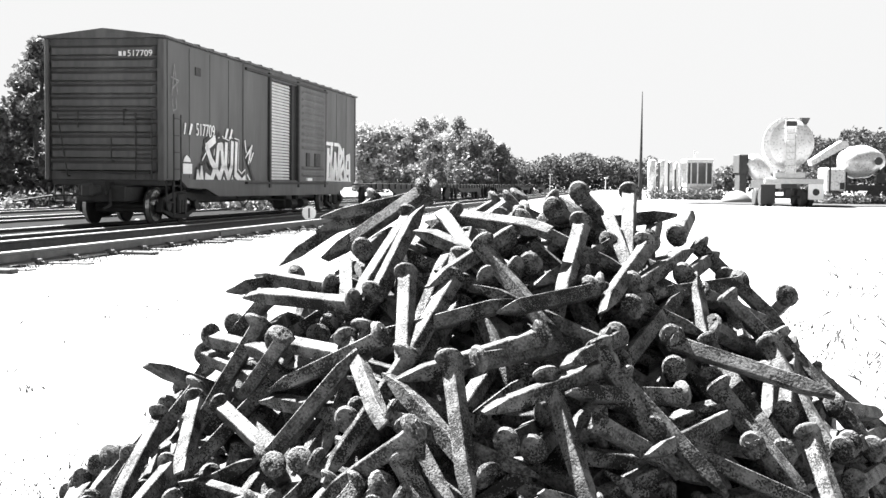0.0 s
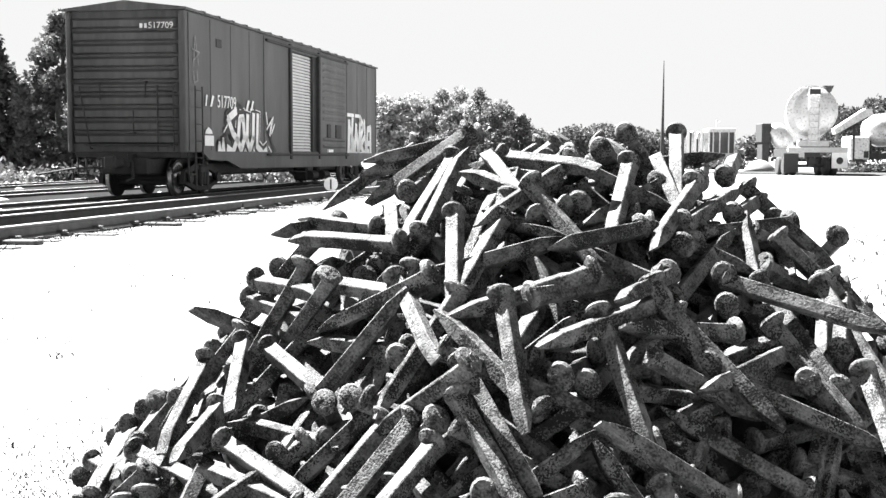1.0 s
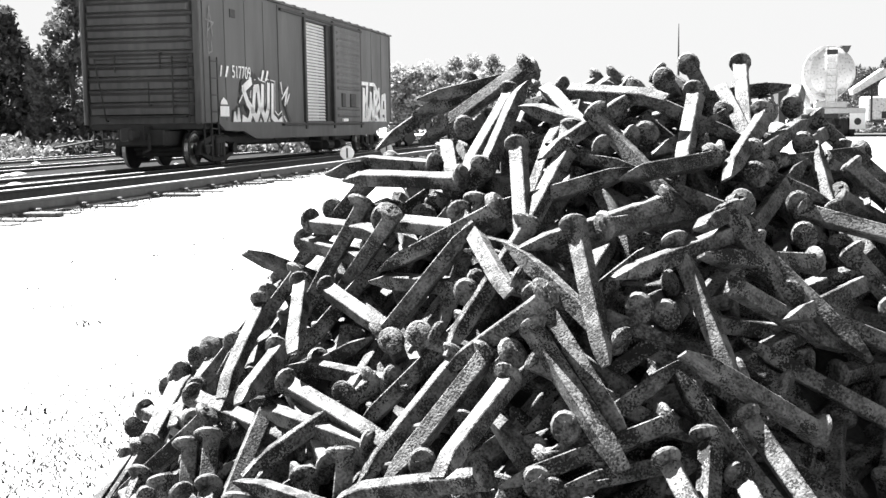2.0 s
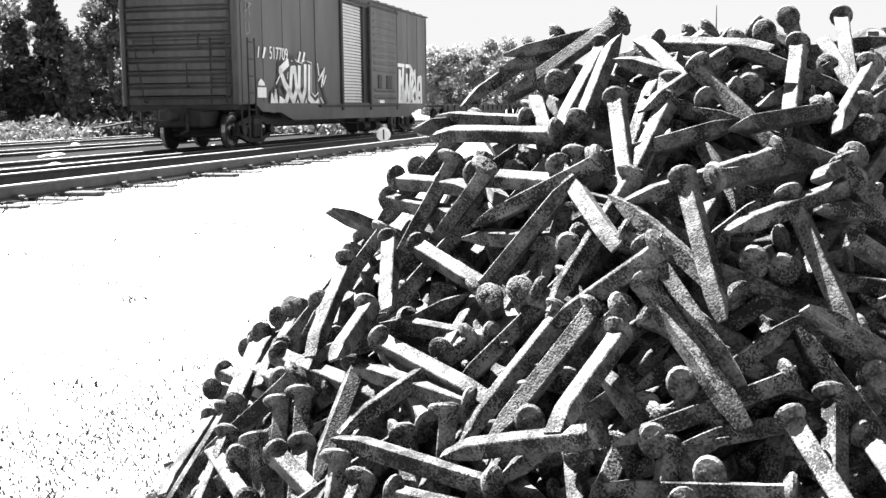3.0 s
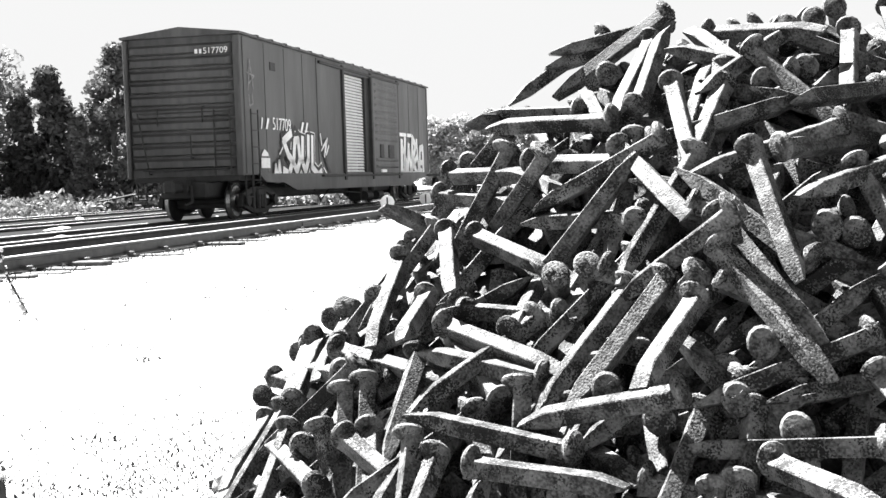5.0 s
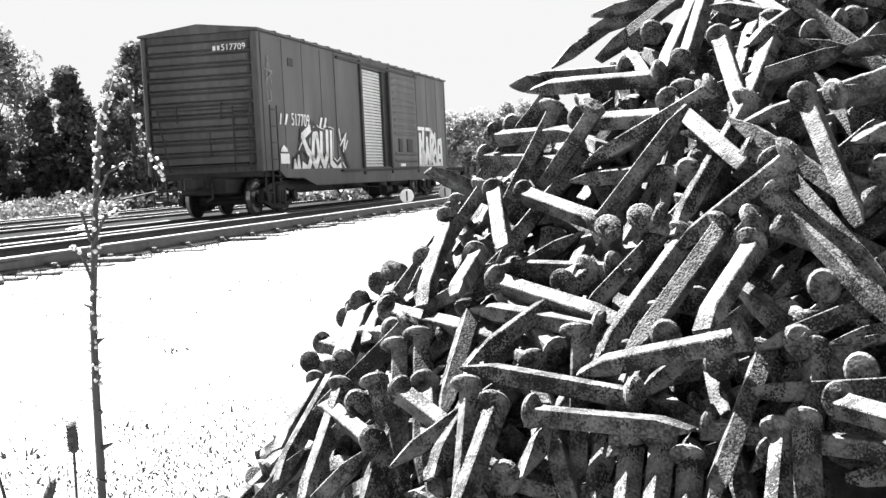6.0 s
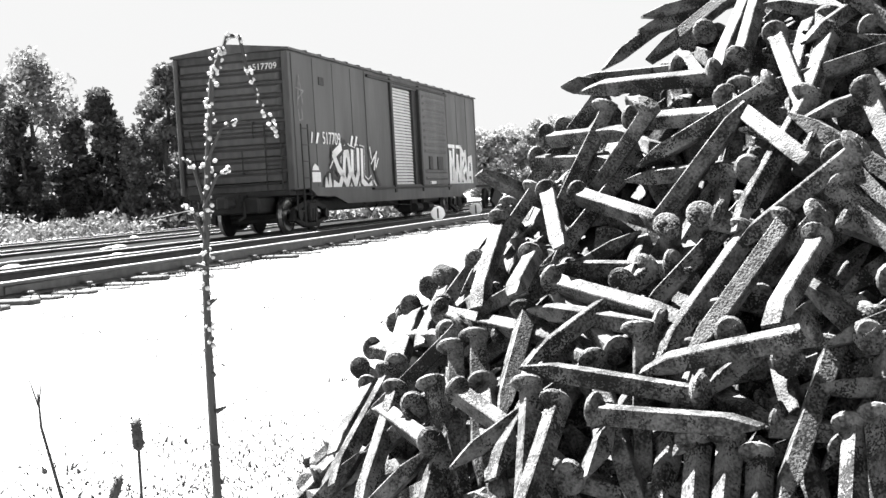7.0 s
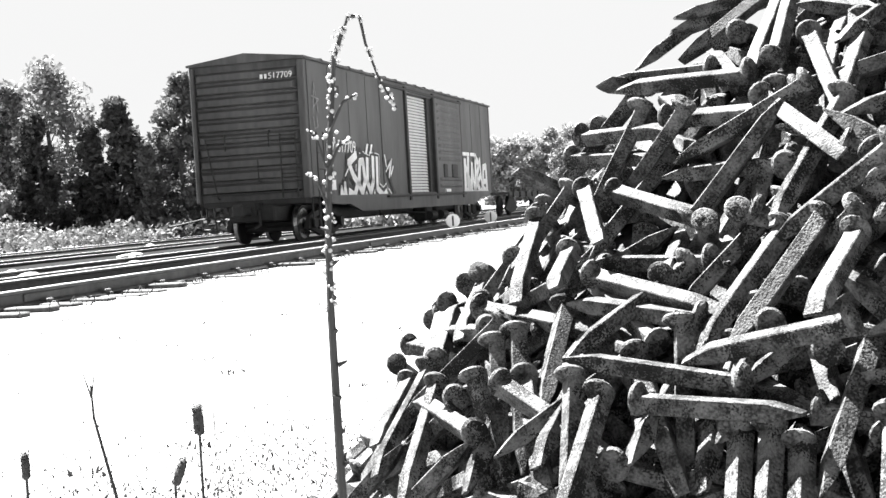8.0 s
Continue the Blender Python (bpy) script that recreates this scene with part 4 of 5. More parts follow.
def head_shape(bm, hook, m):
    n = 14
    rings = []
    for z, k in ((-0.0055, 0.60), (-0.0008, 0.97), (0.0016, 1.0), (0.0044, 0.84), (0.0056, 0.48)):
        ring = []
        for i in range(n):
            a = 2 * math.pi * i / n
            ring.append(bm.verts.new(m @ Vector((0.0134 * k * math.cos(a), hook * min(1, k + 0.2) + 0.0150 * k * math.sin(a), z - 0.25 * abs(hook) * math.sin(a)))))
        rings.append(ring)
    for r0, r1 in zip(rings, rings[1:]):
        for i in range(n):
            j = (i + 1) % n
            bm.faces.new((r0[i], r0[j], r1[j], r1[i]))
    bm.faces.new(rings[0][::-1])
    bm.faces.new(rings[-1])


def stamp(bm, hook, seed):
    """Worn raised strokes on the top of a head, too rusty to read."""
    rs = random.Random(seed)
    for k in range(5):
        a = rs.uniform(0, 6.28)
        x, y = -0.0072 + 0.0036 * k, hook + rs.choice((-0.0035, 0.0035, 0.0)) + rs.uniform(-0.001, 0.001)
        dx, dy = 0.0026 * math.cos(a), 0.0026 * math.sin(a)
        nx, ny = -0.0007 * math.sin(a), 0.0007 * math.cos(a)
        z = 0.0047 - 0.25 * abs(hook) * (y - hook) / 0.016
        hexa(bm, [(x - dx - nx, y - dy - ny, z - 0.002), (x + dx - nx, y + dy - ny, z - 0.002), (x + dx + nx, y + dy + ny, z - 0.002), (x - dx + nx, y - dy + ny, z - 0.002),
                  (x - dx - nx, y - dy - ny, z + 0.0016), (x + dx - nx, y + dy - ny, z + 0.0016), (x + dx + nx, y + dy + ny, z + 0.0016), (x - dx + nx, y - dy + ny, z + 0.0016)])


KINDS = []
for i, (bend, tip, hook) in enumerate(((0.0, 0.85, 0.004), (0.002, 1.0, 0.005), (-0.003, 0.75, 0.003), (0.004, 0.9, 0.005), (0.0, 0.6, 0.004))):
    sh = B()
    spike_shape(sh, bend, tip, hook, Matrix.Identity(4))
    # the head is kept as a mesh of its own
    keep = B()
    head_shape(keep, hook, Matrix.Identity(4))
    stamp(keep, hook, i)
    bmesh.ops.delete(sh, geom=sh.verts[-70:], context="VERTS")
    pair = []
    for nm, b in (("shank", sh), ("head", keep)):
        bmesh.ops.recalc_face_normals(b, faces=b.faces)
        me = bpy.data.meshes.new(nm)
        b.to_mesh(me)
        b.free()
        me.materials.append(RUST)
        for q in me.polygons:
            q.use_smooth = True
        me.set_sharp_from_angle(angle=radians(33))
        pair.append(me)
    KINDS.append(pair)


def spike_pose(head, point, turn):
    """Head at one place, point towards another, one face of the shank turned up and then by some degrees."""
    head, point = Vector(head), Vector(point)
    z = (head - point).normalized()
    up = Vector((0, 0, 1)) - z * z.z
    if up.length < 0.2:
        up = Vector((0, -1, 0)) - z * -z.y
    y = up.normalized()
    x = y.cross(z)
    m = Matrix((x, y, z)).transposed().to_4x4()
    return Matrix.Translation(head) @ m @ Matrix.Rotation(radians(turn), 4, "Z")


count = [0]


def spike(hx, hy, hz, px, py, pz, turn=None):
    rs = random.Random(count[0])
    count[0] += 1
    pair = KINDS[rs.choice((0, 1, 2, 3, 4, 0, 1, 2, 0))]
    if turn is None:
        lie = (Vector((hx, hy, hz)) - Vector((px, py, pz))).normalized()
        turn = rs.choice((0, 0, 180, 90, -90)) + rs.uniform(-14, 14) + (0 if abs(lie.x) > 0.62 else 42)
    size = max(0.88, min(1.18, (Vector((hx, hy, hz)) - Vector((px, py, pz))).length / 0.15))
    t = new("railway_spike", pair[0])
    t.matrix_world = spike_pose((hx, hy, hz), (px, py, pz), turn) @ Matrix.Diagonal((1.0, 1.0, size, 1))
    tagged(t, "rusty iron railway spike with a domed head on the heap", "railway spike", "spikes on the heap")
    h = new("head", pair[1])
    h.parent = t
    return t


# the bulk of the heap: a dark sheet that paints shade into its gaps
rnd = random.Random(77)
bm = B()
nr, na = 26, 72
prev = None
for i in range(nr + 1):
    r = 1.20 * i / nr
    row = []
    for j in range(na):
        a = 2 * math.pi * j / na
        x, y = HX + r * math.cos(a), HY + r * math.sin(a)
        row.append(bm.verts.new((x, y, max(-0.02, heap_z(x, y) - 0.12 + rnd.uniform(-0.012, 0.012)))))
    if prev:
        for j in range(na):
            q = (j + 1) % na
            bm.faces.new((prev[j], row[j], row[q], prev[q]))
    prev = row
tagged(part("heap_gap_filler", bm, CORE), "dark filler sheet inside the heap of rusty spikes, gap shade in its colour", "heap", kind="stuff")


def loose(rs, lift, spread):
    """A random lie on the heap's flank: mostly along the slope, a few standing up."""
    a = rs.uniform(0, 6.283)
    r = 1.22 * math.sqrt(rs.random())
    x, y = HX + r * math.cos(a), HY + r * math.sin(a)
    z = heap_z(x, y)
    if z < 0.01:
        z = 0.012
    o = Vector((x - HX, y - HY, 0))
    nrm = (o.normalized() * min(1, o.length / 0.25) * 0.72 + Vector((0, 0, 0.7))).normalized()
    s = nrm.orthogonal().normalized()
    d = Matrix.Rotation(rs.uniform(0, 6.283), 3, nrm) @ s
    d = (d + nrm * rs.gauss(0, spread)).normalized()
    c = Vector((x, y, z)) + nrm * lift
    return c + d * 0.075, c - d * 0.075


def bulk(name, n, lo, hi, seed, spread, label, flank=False):
    rs = random.Random(seed)
    verts, faces = [], []
    proto = []
    for bend, tip, hook in ((0.0, 0.7, 0.004), (0.003, 0.5, 0.004), (-0.003, 0.8, 0.005)):
        b = B()
        spike_shape(b, bend, tip, hook, Matrix.Identity(4))
        bmesh.ops.recalc_face_normals(b, faces=b.faces)
        b.verts.index_update()
        proto.append((np.array([v.co[:] for v in b.verts]), [[v.index for v in f.verts] for f in b.faces]))
        b.free()
    base = 0
    for _ in range(n):
        h, p = loose(rs, rs.uniform(lo, hi), spread)
        while flank and (-2.95 < math.atan2((h.y + p.y) / 2 - HY, (h.x + p.x) / 2 - HX) < -0.3 or math.hypot((h.y + p.y) / 2 - HY, (h.x + p.x) / 2 - HX) < 0.38):
            h, p = loose(rs, rs.uniform(lo, hi), spread)
        co, fs = rs.choice(proto)
        m = np.array(spike_pose(h, p, rs.uniform(-25, 25) + rs.choice((0, 90, 180))))
        verts.append(co @ m[:3, :3].T + m[:3, 3])
        faces.extend([[i + base for i in f] for f in fs])
        base += len(co)
    me = bpy.data.meshes.new(name)
    me.from_pydata(np.concatenate(verts).tolist(), [], faces)
    me.materials.append(RUST)
    me.update()
    return tagged(new(name, me), label, "railway spikes", kind="stuff")


bulk("buried_spikes", 5400, -0.10, -0.033, 3, 0.22, "rusty railway spikes packed below the heap's surface")
bulk("flank_spikes", 700, -0.06, -0.03, 41, 0.25, "rusty railway spikes lying on the far flanks of the heap", True)

# the spikes that lie on top, head and point
spike(0.123, 0.368, 1.100, -0.006, 0.425, 1.008, -22)
spike(0.136, 0.453, 1.098, -0.013, 0.423, 1.066, -4)
spike(0.125, 0.462, 1.089, -0.018, 0.422, 1.045, -23)
spike(0.058, 0.458, 1.086, -0.060, 0.406, 1.000, -9)
spike(0.052, 0.328, 1.025, 0.078, 0.477, 1.040, 27)
spike(0.105, 0.367, 1.068, 0.049, 0.238, 0.976, -16)
spike(0.073, 0.225, 0.984, 0.120, 0.348, 1.078, 32)
spike(0.037, 0.245, 0.961, 0.025, 0.378, 1.014, 1)
spike(0.047, 0.235, 0.971, -0.091, 0.327, 0.968, 22)
spike(0.014, 0.296, 0.984, -0.089, 0.395, 0.994, 5)
spike(-0.046, 0.455, 0.983, -0.109, 0.314, 0.979, -25)
spike(0.108, 0.217, 1.007, 0.107, 0.084, 0.920, -31)
spike(0.160, 0.212, 1.003, 0.099, 0.082, 0.915, -17)
spike(0.243, 0.273, 1.065, 0.130, 0.193, 0.995, -12)
spike(0.199, 0.209, 1.003, 0.143, 0.334, 1.075, 29)
spike(0.227, 0.212, 1.011, 0.114, 0.311, 1.050, 10)
spike(0.190, 0.227, 1.041, 0.278, 0.132, 0.935, 8)
spike(0.165, 0.327, 1.069, 0.268, 0.229, 1.058, -29)
spike(0.280, 0.320, 1.078, 0.330, 0.461, 1.053, 20)
spike(0.311, 0.294, 1.063, 0.275, 0.172, 0.983, -18)
spike(0.318, 0.374, 1.098, 0.360, 0.518, 1.072, 37)
spike(0.382, 0.393, 1.099, 0.359, 0.253, 1.009, -14)
spike(0.395, 0.310, 1.041, 0.426, 0.456, 1.072, 22)
spike(0.438, 0.362, 1.045, 0.482, 0.505, 1.073, 22)
spike(0.289, 0.401, 1.053, 0.442, 0.390, 1.071, 11)
spike(0.362, 0.222, 0.995, 0.449, 0.346, 1.029, 12)
spike(0.388, 0.290, 1.039, 0.322, 0.168, 0.970, -30)
spike(0.234, 0.310, 1.069, 0.364, 0.250, 1.011, 10)
spike(0.374, 0.224, 0.976, 0.348, 0.342, 1.073, 34)
spike(0.358, 0.193, 0.973, 0.420, 0.331, 0.990, 29)
spike(0.312, 0.200, 0.992, 0.207, 0.104, 0.980, -27)
spike(0.079, 0.149, 0.944, 0.228, 0.164, 0.984, 23)
spike(0.317, 0.140, 0.942, 0.183, 0.195, 0.996, -8)
spike(0.248, 0.225, 1.018, 0.248, 0.376, 1.032, 40)
spike(0.347, 0.304, 1.038, 0.246, 0.195, 0.996, -27)
spike(0.508, 0.325, 0.992, 0.382, 0.236, 0.984, -28)
spike(0.433, 0.288, 1.002, 0.499, 0.423, 1.022, 22)
spike(0.341, 0.148, 0.921, 0.425, 0.262, 0.985, 30)
spike(-0.096, 0.403, 0.824, -0.213, 0.321, 0.884, -26)
spike(-0.133, 0.327, 0.918, -0.037, 0.209, 0.912, -17)
spike(-0.111, 0.362, 0.930, -0.100, 0.514, 0.929, 19)
spike(-0.060, 0.268, 0.931, -0.050, 0.419, 0.934, 21)
spike(-0.025, 0.184, 0.938, -0.095, 0.258, 0.838, 29)
spike(-0.041, 0.230, 0.928, 0.071, 0.123, 0.925, -27)
spike(-0.031, 0.107, 0.823, 0.065, 0.122, 0.934, 26)
spike(0.085, 0.120, 0.948, -0.040, 0.181, 0.880, -5)
spike(0.063, 0.090, 0.873, -0.049, 0.197, 0.866, 11)
spike(-0.145, 0.343, 0.894, -0.057, 0.215, 0.888, -11)
spike(-0.068, 0.343, 0.965, -0.168, 0.381, 0.853, -10)
spike(-0.186, 0.329, 0.829, -0.188, 0.481, 0.837, 17)
spike(-0.133, 0.244, 0.857, -0.125, 0.111, 0.808, -26)
spike(-0.189, 0.302, 0.827, -0.211, 0.175, 0.742, -15)
spike(-0.153, 0.195, 0.791, -0.169, 0.055, 0.767, -23)
spike(-0.064, 0.264, 0.946, -0.129, 0.212, 0.816, -42)
spike(-0.102, 0.225, 0.853, -0.018, 0.098, 0.825, -23)
spike(0.115, 0.096, 0.935, 0.033, 0.044, 0.814, -17)
spike(0.055, 0.078, 0.867, 0.081, 0.228, 0.871, 23)
spike(0.067, 0.167, 0.953, 0.026, 0.088, 0.826, -54)
spike(0.049, 0.157, 0.941, 0.095, 0.024, 0.875, -55)
spike(0.187, 0.044, 0.873, 0.052, 0.113, 0.905, -9)
spike(0.157, 0.060, 0.936, 0.175, -0.041, 0.822, -50)
spike(0.248, 0.095, 0.955, 0.101, 0.065, 0.916, 1)
spike(0.186, 0.063, 0.933, 0.298, 0.152, 0.945, 28)
spike(0.148, 0.078, 0.909, 0.178, 0.227, 0.912, 22)
spike(0.319, 0.092, 0.927, 0.186, 0.020, 0.893, -2)
spike(0.187, -0.017, 0.836, 0.092, 0.075, 0.917, -11)
spike(0.126, -0.029, 0.882, 0.034, 0.043, 0.799, 20)
spike(0.112, -0.015, 0.851, 0.181, -0.111, 0.749, -11)
spike(0.116, 0.014, 0.878, 0.184, -0.080, 0.775, -34)
spike(0.096, -0.021, 0.827, 0.039, 0.086, 0.752, 19)
spike(0.092, -0.025, 0.806, 0.031, -0.142, 0.752, -13)
spike(0.212, 0.007, 0.862, 0.259, 0.152, 0.860, 25)
spike(0.238, 0.010, 0.854, 0.283, 0.155, 0.854, 27)
spike(0.098, 0.035, 0.883, 0.241, 0.002, 0.834, 18)
spike(0.297, 0.021, 0.882, 0.413, 0.066, 0.812, 17)
spike(0.395, 0.107, 0.892, 0.271, 0.040, 0.911, -24)
spike(0.335, 0.152, 0.946, 0.267, 0.026, 0.936, -22)
spike(0.395, 0.139, 0.913, 0.455, 0.278, 0.923, 20)
spike(0.399, 0.177, 0.941, 0.431, 0.325, 0.952, 20)
spike(0.453, 0.125, 0.871, 0.342, 0.018, 0.853, -22)
spike(-0.263, 0.347, 0.765, -0.275, 0.482, 0.695, 19)
spike(-0.314, 0.383, 0.715, -0.331, 0.525, 0.663, 15)
spike(-0.252, 0.231, 0.739, -0.261, 0.382, 0.724, 10)
spike(-0.304, 0.223, 0.680, -0.301, 0.370, 0.728, 21)
spike(-0.156, 0.152, 0.768, -0.245, 0.253, 0.718, 10)
spike(-0.253, 0.217, 0.735, -0.126, 0.110, 0.713, -28)
spike(-0.037, 0.007, 0.736, -0.154, 0.108, 0.748, 7)
spike(-0.078, 0.023, 0.714, -0.140, 0.150, 0.779, 8)
spike(-0.131, 0.119, 0.771, -0.020, -0.004, 0.742, -29)
spike(-0.039, 0.082, 0.781, -0.160, 0.024, 0.703, -9)
spike(-0.064, 0.069, 0.769, -0.021, 0.206, 0.817, 29)
spike(-0.020, 0.071, 0.782, -0.134, 0.175, 0.779, 3)
spike(-0.039, 0.247, 0.889, -0.131, 0.176, 0.786, -34)
spike(-0.173, 0.194, 0.745, -0.045, 0.146, 0.818, 0)
spike(-0.020, 0.085, 0.819, -0.008, 0.215, 0.743, 33)
spike(0.009, 0.067, 0.828, 0.015, 0.202, 0.758, 28)
spike(0.052, 0.091, 0.838, -0.057, 0.041, 0.739, -32)
spike(0.046, 0.048, 0.814, -0.042, -0.022, 0.708, -17)
spike(0.074, 0.007, 0.825, -0.022, -0.037, 0.712, -50)
spike(0.016, -0.042, 0.731, 0.025, 0.108, 0.710, 20)
spike(0.225, 0.013, 0.832, 0.098, -0.043, 0.763, -27)
spike(0.156, -0.123, 0.681, 0.074, -0.033, 0.776, 9)
spike(0.139, -0.072, 0.773, 0.171, 0.075, 0.757, 16)
spike(0.112, -0.059, 0.749, 0.140, 0.088, 0.726, 22)
spike(0.225, -0.072, 0.779, 0.080, -0.091, 0.729, -22)
spike(0.072, -0.049, 0.704, 0.210, -0.071, 0.769, 16)
spike(0.120, -0.077, 0.744, 0.241, -0.026, 0.825, 30)
spike(0.360, -0.042, 0.761, 0.237, -0.059, 0.833, -36)
spike(0.320, -0.083, 0.700, 0.236, -0.030, 0.819, -45)
spike(0.254, 0.071, 0.919, 0.291, -0.021, 0.800, -58)
spike(0.260, -0.074, 0.767, 0.236, -0.183, 0.664, -48)
spike(0.220, -0.103, 0.754, 0.260, -0.228, 0.677, -39)
spike(0.294, -0.057, 0.780, 0.350, -0.168, 0.692, -33)
spike(0.291, -0.058, 0.753, 0.344, 0.084, 0.737, 18)
spike(0.283, -0.090, 0.736, 0.305, -0.231, 0.681, -34)
spike(0.282, -0.055, 0.749, 0.135, -0.102, 0.734, -23)
spike(0.113, -0.026, 0.823, 0.250, -0.055, 0.757, 19)
spike(0.321, -0.029, 0.774, 0.190, 0.026, 0.836, -15)
spike(0.440, 0.005, 0.757, 0.309, 0.036, 0.833, -19)
spike(-0.229, 0.102, 0.715, -0.224, 0.018, 0.589, -87)
spike(-0.207, 0.102, 0.724, -0.205, 0.013, 0.601, -81)
spike(-0.249, 0.076, 0.684, -0.211, -0.007, 0.562, -64)
spike(-0.159, 0.145, 0.741, -0.187, 0.020, 0.654, -53)
spike(-0.018, -0.089, 0.693, -0.160, -0.001, 0.708, -2)
spike(-0.153, -0.018, 0.695, -0.164, -0.109, 0.573, -60)
spike(0.069, -0.101, 0.741, -0.059, -0.047, 0.705, 18)
spike(-0.130, -0.039, 0.681, -0.171, -0.155, 0.591, -33)
spike(-0.100, -0.067, 0.677, 0.021, -0.143, 0.678, 0)
spike(-0.022, -0.099, 0.657, -0.042, -0.207, 0.552, -49)
spike(0.002, -0.109, 0.662, -0.028, -0.214, 0.556, -47)
spike(0.022, -0.123, 0.651, -0.006, -0.231, 0.548, -45)
spike(0.090, -0.073, 0.724, 0.026, -0.170, 0.622, -56)
spike(0.091, -0.134, 0.674, 0.058, -0.239, 0.568, -46)
spike(0.106, -0.141, 0.682, 0.081, -0.247, 0.576, -40)
spike(0.212, -0.142, 0.706, 0.064, -0.096, 0.699, -13)
spike(0.055, -0.079, 0.714, 0.102, 0.065, 0.708, 28)
spike(0.105, -0.009, 0.762, -0.016, -0.070, 0.685, -21)
spike(0.115, -0.097, 0.731, 0.089, 0.040, 0.696, 29)
spike(-0.247, 0.028, 0.634, -0.322, 0.178, 0.643, 27)
spike(-0.271, 0.095, 0.656, -0.275, 0.247, 0.643, 18)
spike(-0.313, 0.224, 0.672, -0.360, 0.111, 0.579, -33)
spike(-0.271, 0.097, 0.650, -0.365, 0.161, 0.563, 4)
spike(-0.297, 0.161, 0.664, -0.325, 0.038, 0.573, -34)
spike(-0.346, 0.278, 0.648, -0.367, 0.142, 0.607, -23)
spike(-0.360, 0.393, 0.676, -0.255, 0.262, 0.676, -13)
spike(-0.242, 0.174, 0.715, -0.317, 0.339, 0.694, 17)
spike(-0.327, 0.386, 0.707, -0.322, 0.533, 0.670, 20)
spike(-0.308, 0.379, 0.728, -0.304, 0.528, 0.701, 13)
spike(-0.103, 0.024, 0.702, -0.224, -0.039, 0.628, -22)
spike(-0.133, 0.054, 0.709, -0.188, -0.063, 0.623, -30)
spike(-0.056, -0.023, 0.740, -0.067, -0.086, 0.599, -78)
spike(-0.039, 0.016, 0.714, -0.112, -0.092, 0.629, -32)
spike(0.018, 0.005, 0.747, -0.036, -0.102, 0.649, -35)
spike(-0.123, -0.087, 0.628, -0.102, 0.062, 0.606, 18)
spike(-0.010, -0.012, 0.717, -0.054, -0.117, 0.611, -38)
spike(-0.097, 0.006, 0.709, -0.071, -0.110, 0.610, -35)
spike(-0.208, 0.099, 0.694, -0.259, -0.006, 0.591, -38)
spike(-0.223, 0.038, 0.680, -0.123, -0.071, 0.633, -13)
spike(-0.199, 0.059, 0.683, -0.180, -0.072, 0.603, -31)
spike(-0.363, 0.063, 0.522, -0.252, 0.037, 0.627, 5)
spike(0.051, -0.046, 0.719, 0.061, -0.157, 0.611, -40)
spike(0.128, -0.090, 0.729, 0.091, -0.180, 0.609, -53)
spike(-0.437, 0.138, 0.498, -0.331, 0.123, 0.610, 7)
spike(-0.256, 0.372, 0.760, -0.280, 0.221, 0.702, -23)
spike(-0.180, 0.319, 0.833, -0.262, 0.242, 0.727, -33)
spike(-0.280, 0.354, 0.751, -0.278, 0.501, 0.714, 21)
spike(-0.149, 0.320, 0.861, -0.237, 0.252, 0.753, -29)
spike(-0.179, 0.387, 0.840, -0.212, 0.250, 0.776, -34)
spike(-0.216, 0.269, 0.782, -0.202, 0.420, 0.792, 16)
spike(-0.315, 0.390, 0.717, -0.317, 0.242, 0.671, -22)
spike(-0.379, 0.407, 0.650, -0.375, 0.553, 0.608, 21)
spike(-0.225, 0.164, 0.727, -0.340, 0.174, 0.623, -18)
spike(0.570, 0.338, 0.974, 0.588, 0.483, 0.934, 37)
spike(0.468, 0.388, 1.033, 0.571, 0.335, 0.930, 26)
spike(0.501, 0.366, 0.993, 0.484, 0.235, 0.939, -25)
spike(0.511, 0.132, 0.870, 0.575, 0.337, 0.953, 24)
spike(0.385, 0.242, 0.985, 0.496, 0.350, 0.986, 30)
spike(0.443, 0.176, 0.902, 0.445, 0.292, 1.004, 47)
spike(0.304, 0.234, 1.003, 0.443, 0.213, 0.938, 19)
spike(0.452, 0.220, 0.949, 0.558, 0.296, 0.891, 36)
spike(0.450, 0.274, 0.982, 0.574, 0.352, 0.932, 25)
spike(0.400, 0.178, 0.938, 0.556, 0.117, 0.891, 29)
spike(0.516, 0.227, 0.932, 0.554, 0.114, 0.832, -53)
spike(0.537, 0.266, 0.935, 0.614, 0.182, 0.830, -18)
spike(0.586, 0.204, 0.864, 0.680, 0.323, 0.834, 22)
spike(0.529, 0.109, 0.855, 0.537, -0.010, 0.760, -57)
spike(0.566, 0.115, 0.834, 0.636, 0.249, 0.825, 21)
spike(0.570, 0.084, 0.807, 0.644, 0.216, 0.794, 29)
spike(0.466, 0.086, 0.843, 0.525, 0.226, 0.835, 22)
spike(0.499, 0.091, 0.837, 0.558, 0.230, 0.828, 26)
spike(0.445, 0.211, 0.935, 0.496, 0.099, 0.840, -45)
spike(0.327, 0.084, 0.915, 0.424, 0.021, 0.812, 39)
spike(0.394, 0.075, 0.844, 0.535, 0.049, 0.786, 21)
spike(0.381, 0.234, 0.957, 0.453, 0.137, 0.860, -26)
spike(0.529, 0.247, 0.930, 0.492, 0.121, 0.848, -39)
spike(0.586, 0.146, 0.833, 0.694, 0.331, 0.814, 31)
spike(0.620, 0.174, 0.822, 0.691, 0.308, 0.806, 24)
spike(0.385, 0.072, 0.825, 0.485, 0.176, 0.883, 29)
spike(0.323, 0.076, 0.894, 0.457, 0.085, 0.818, 27)
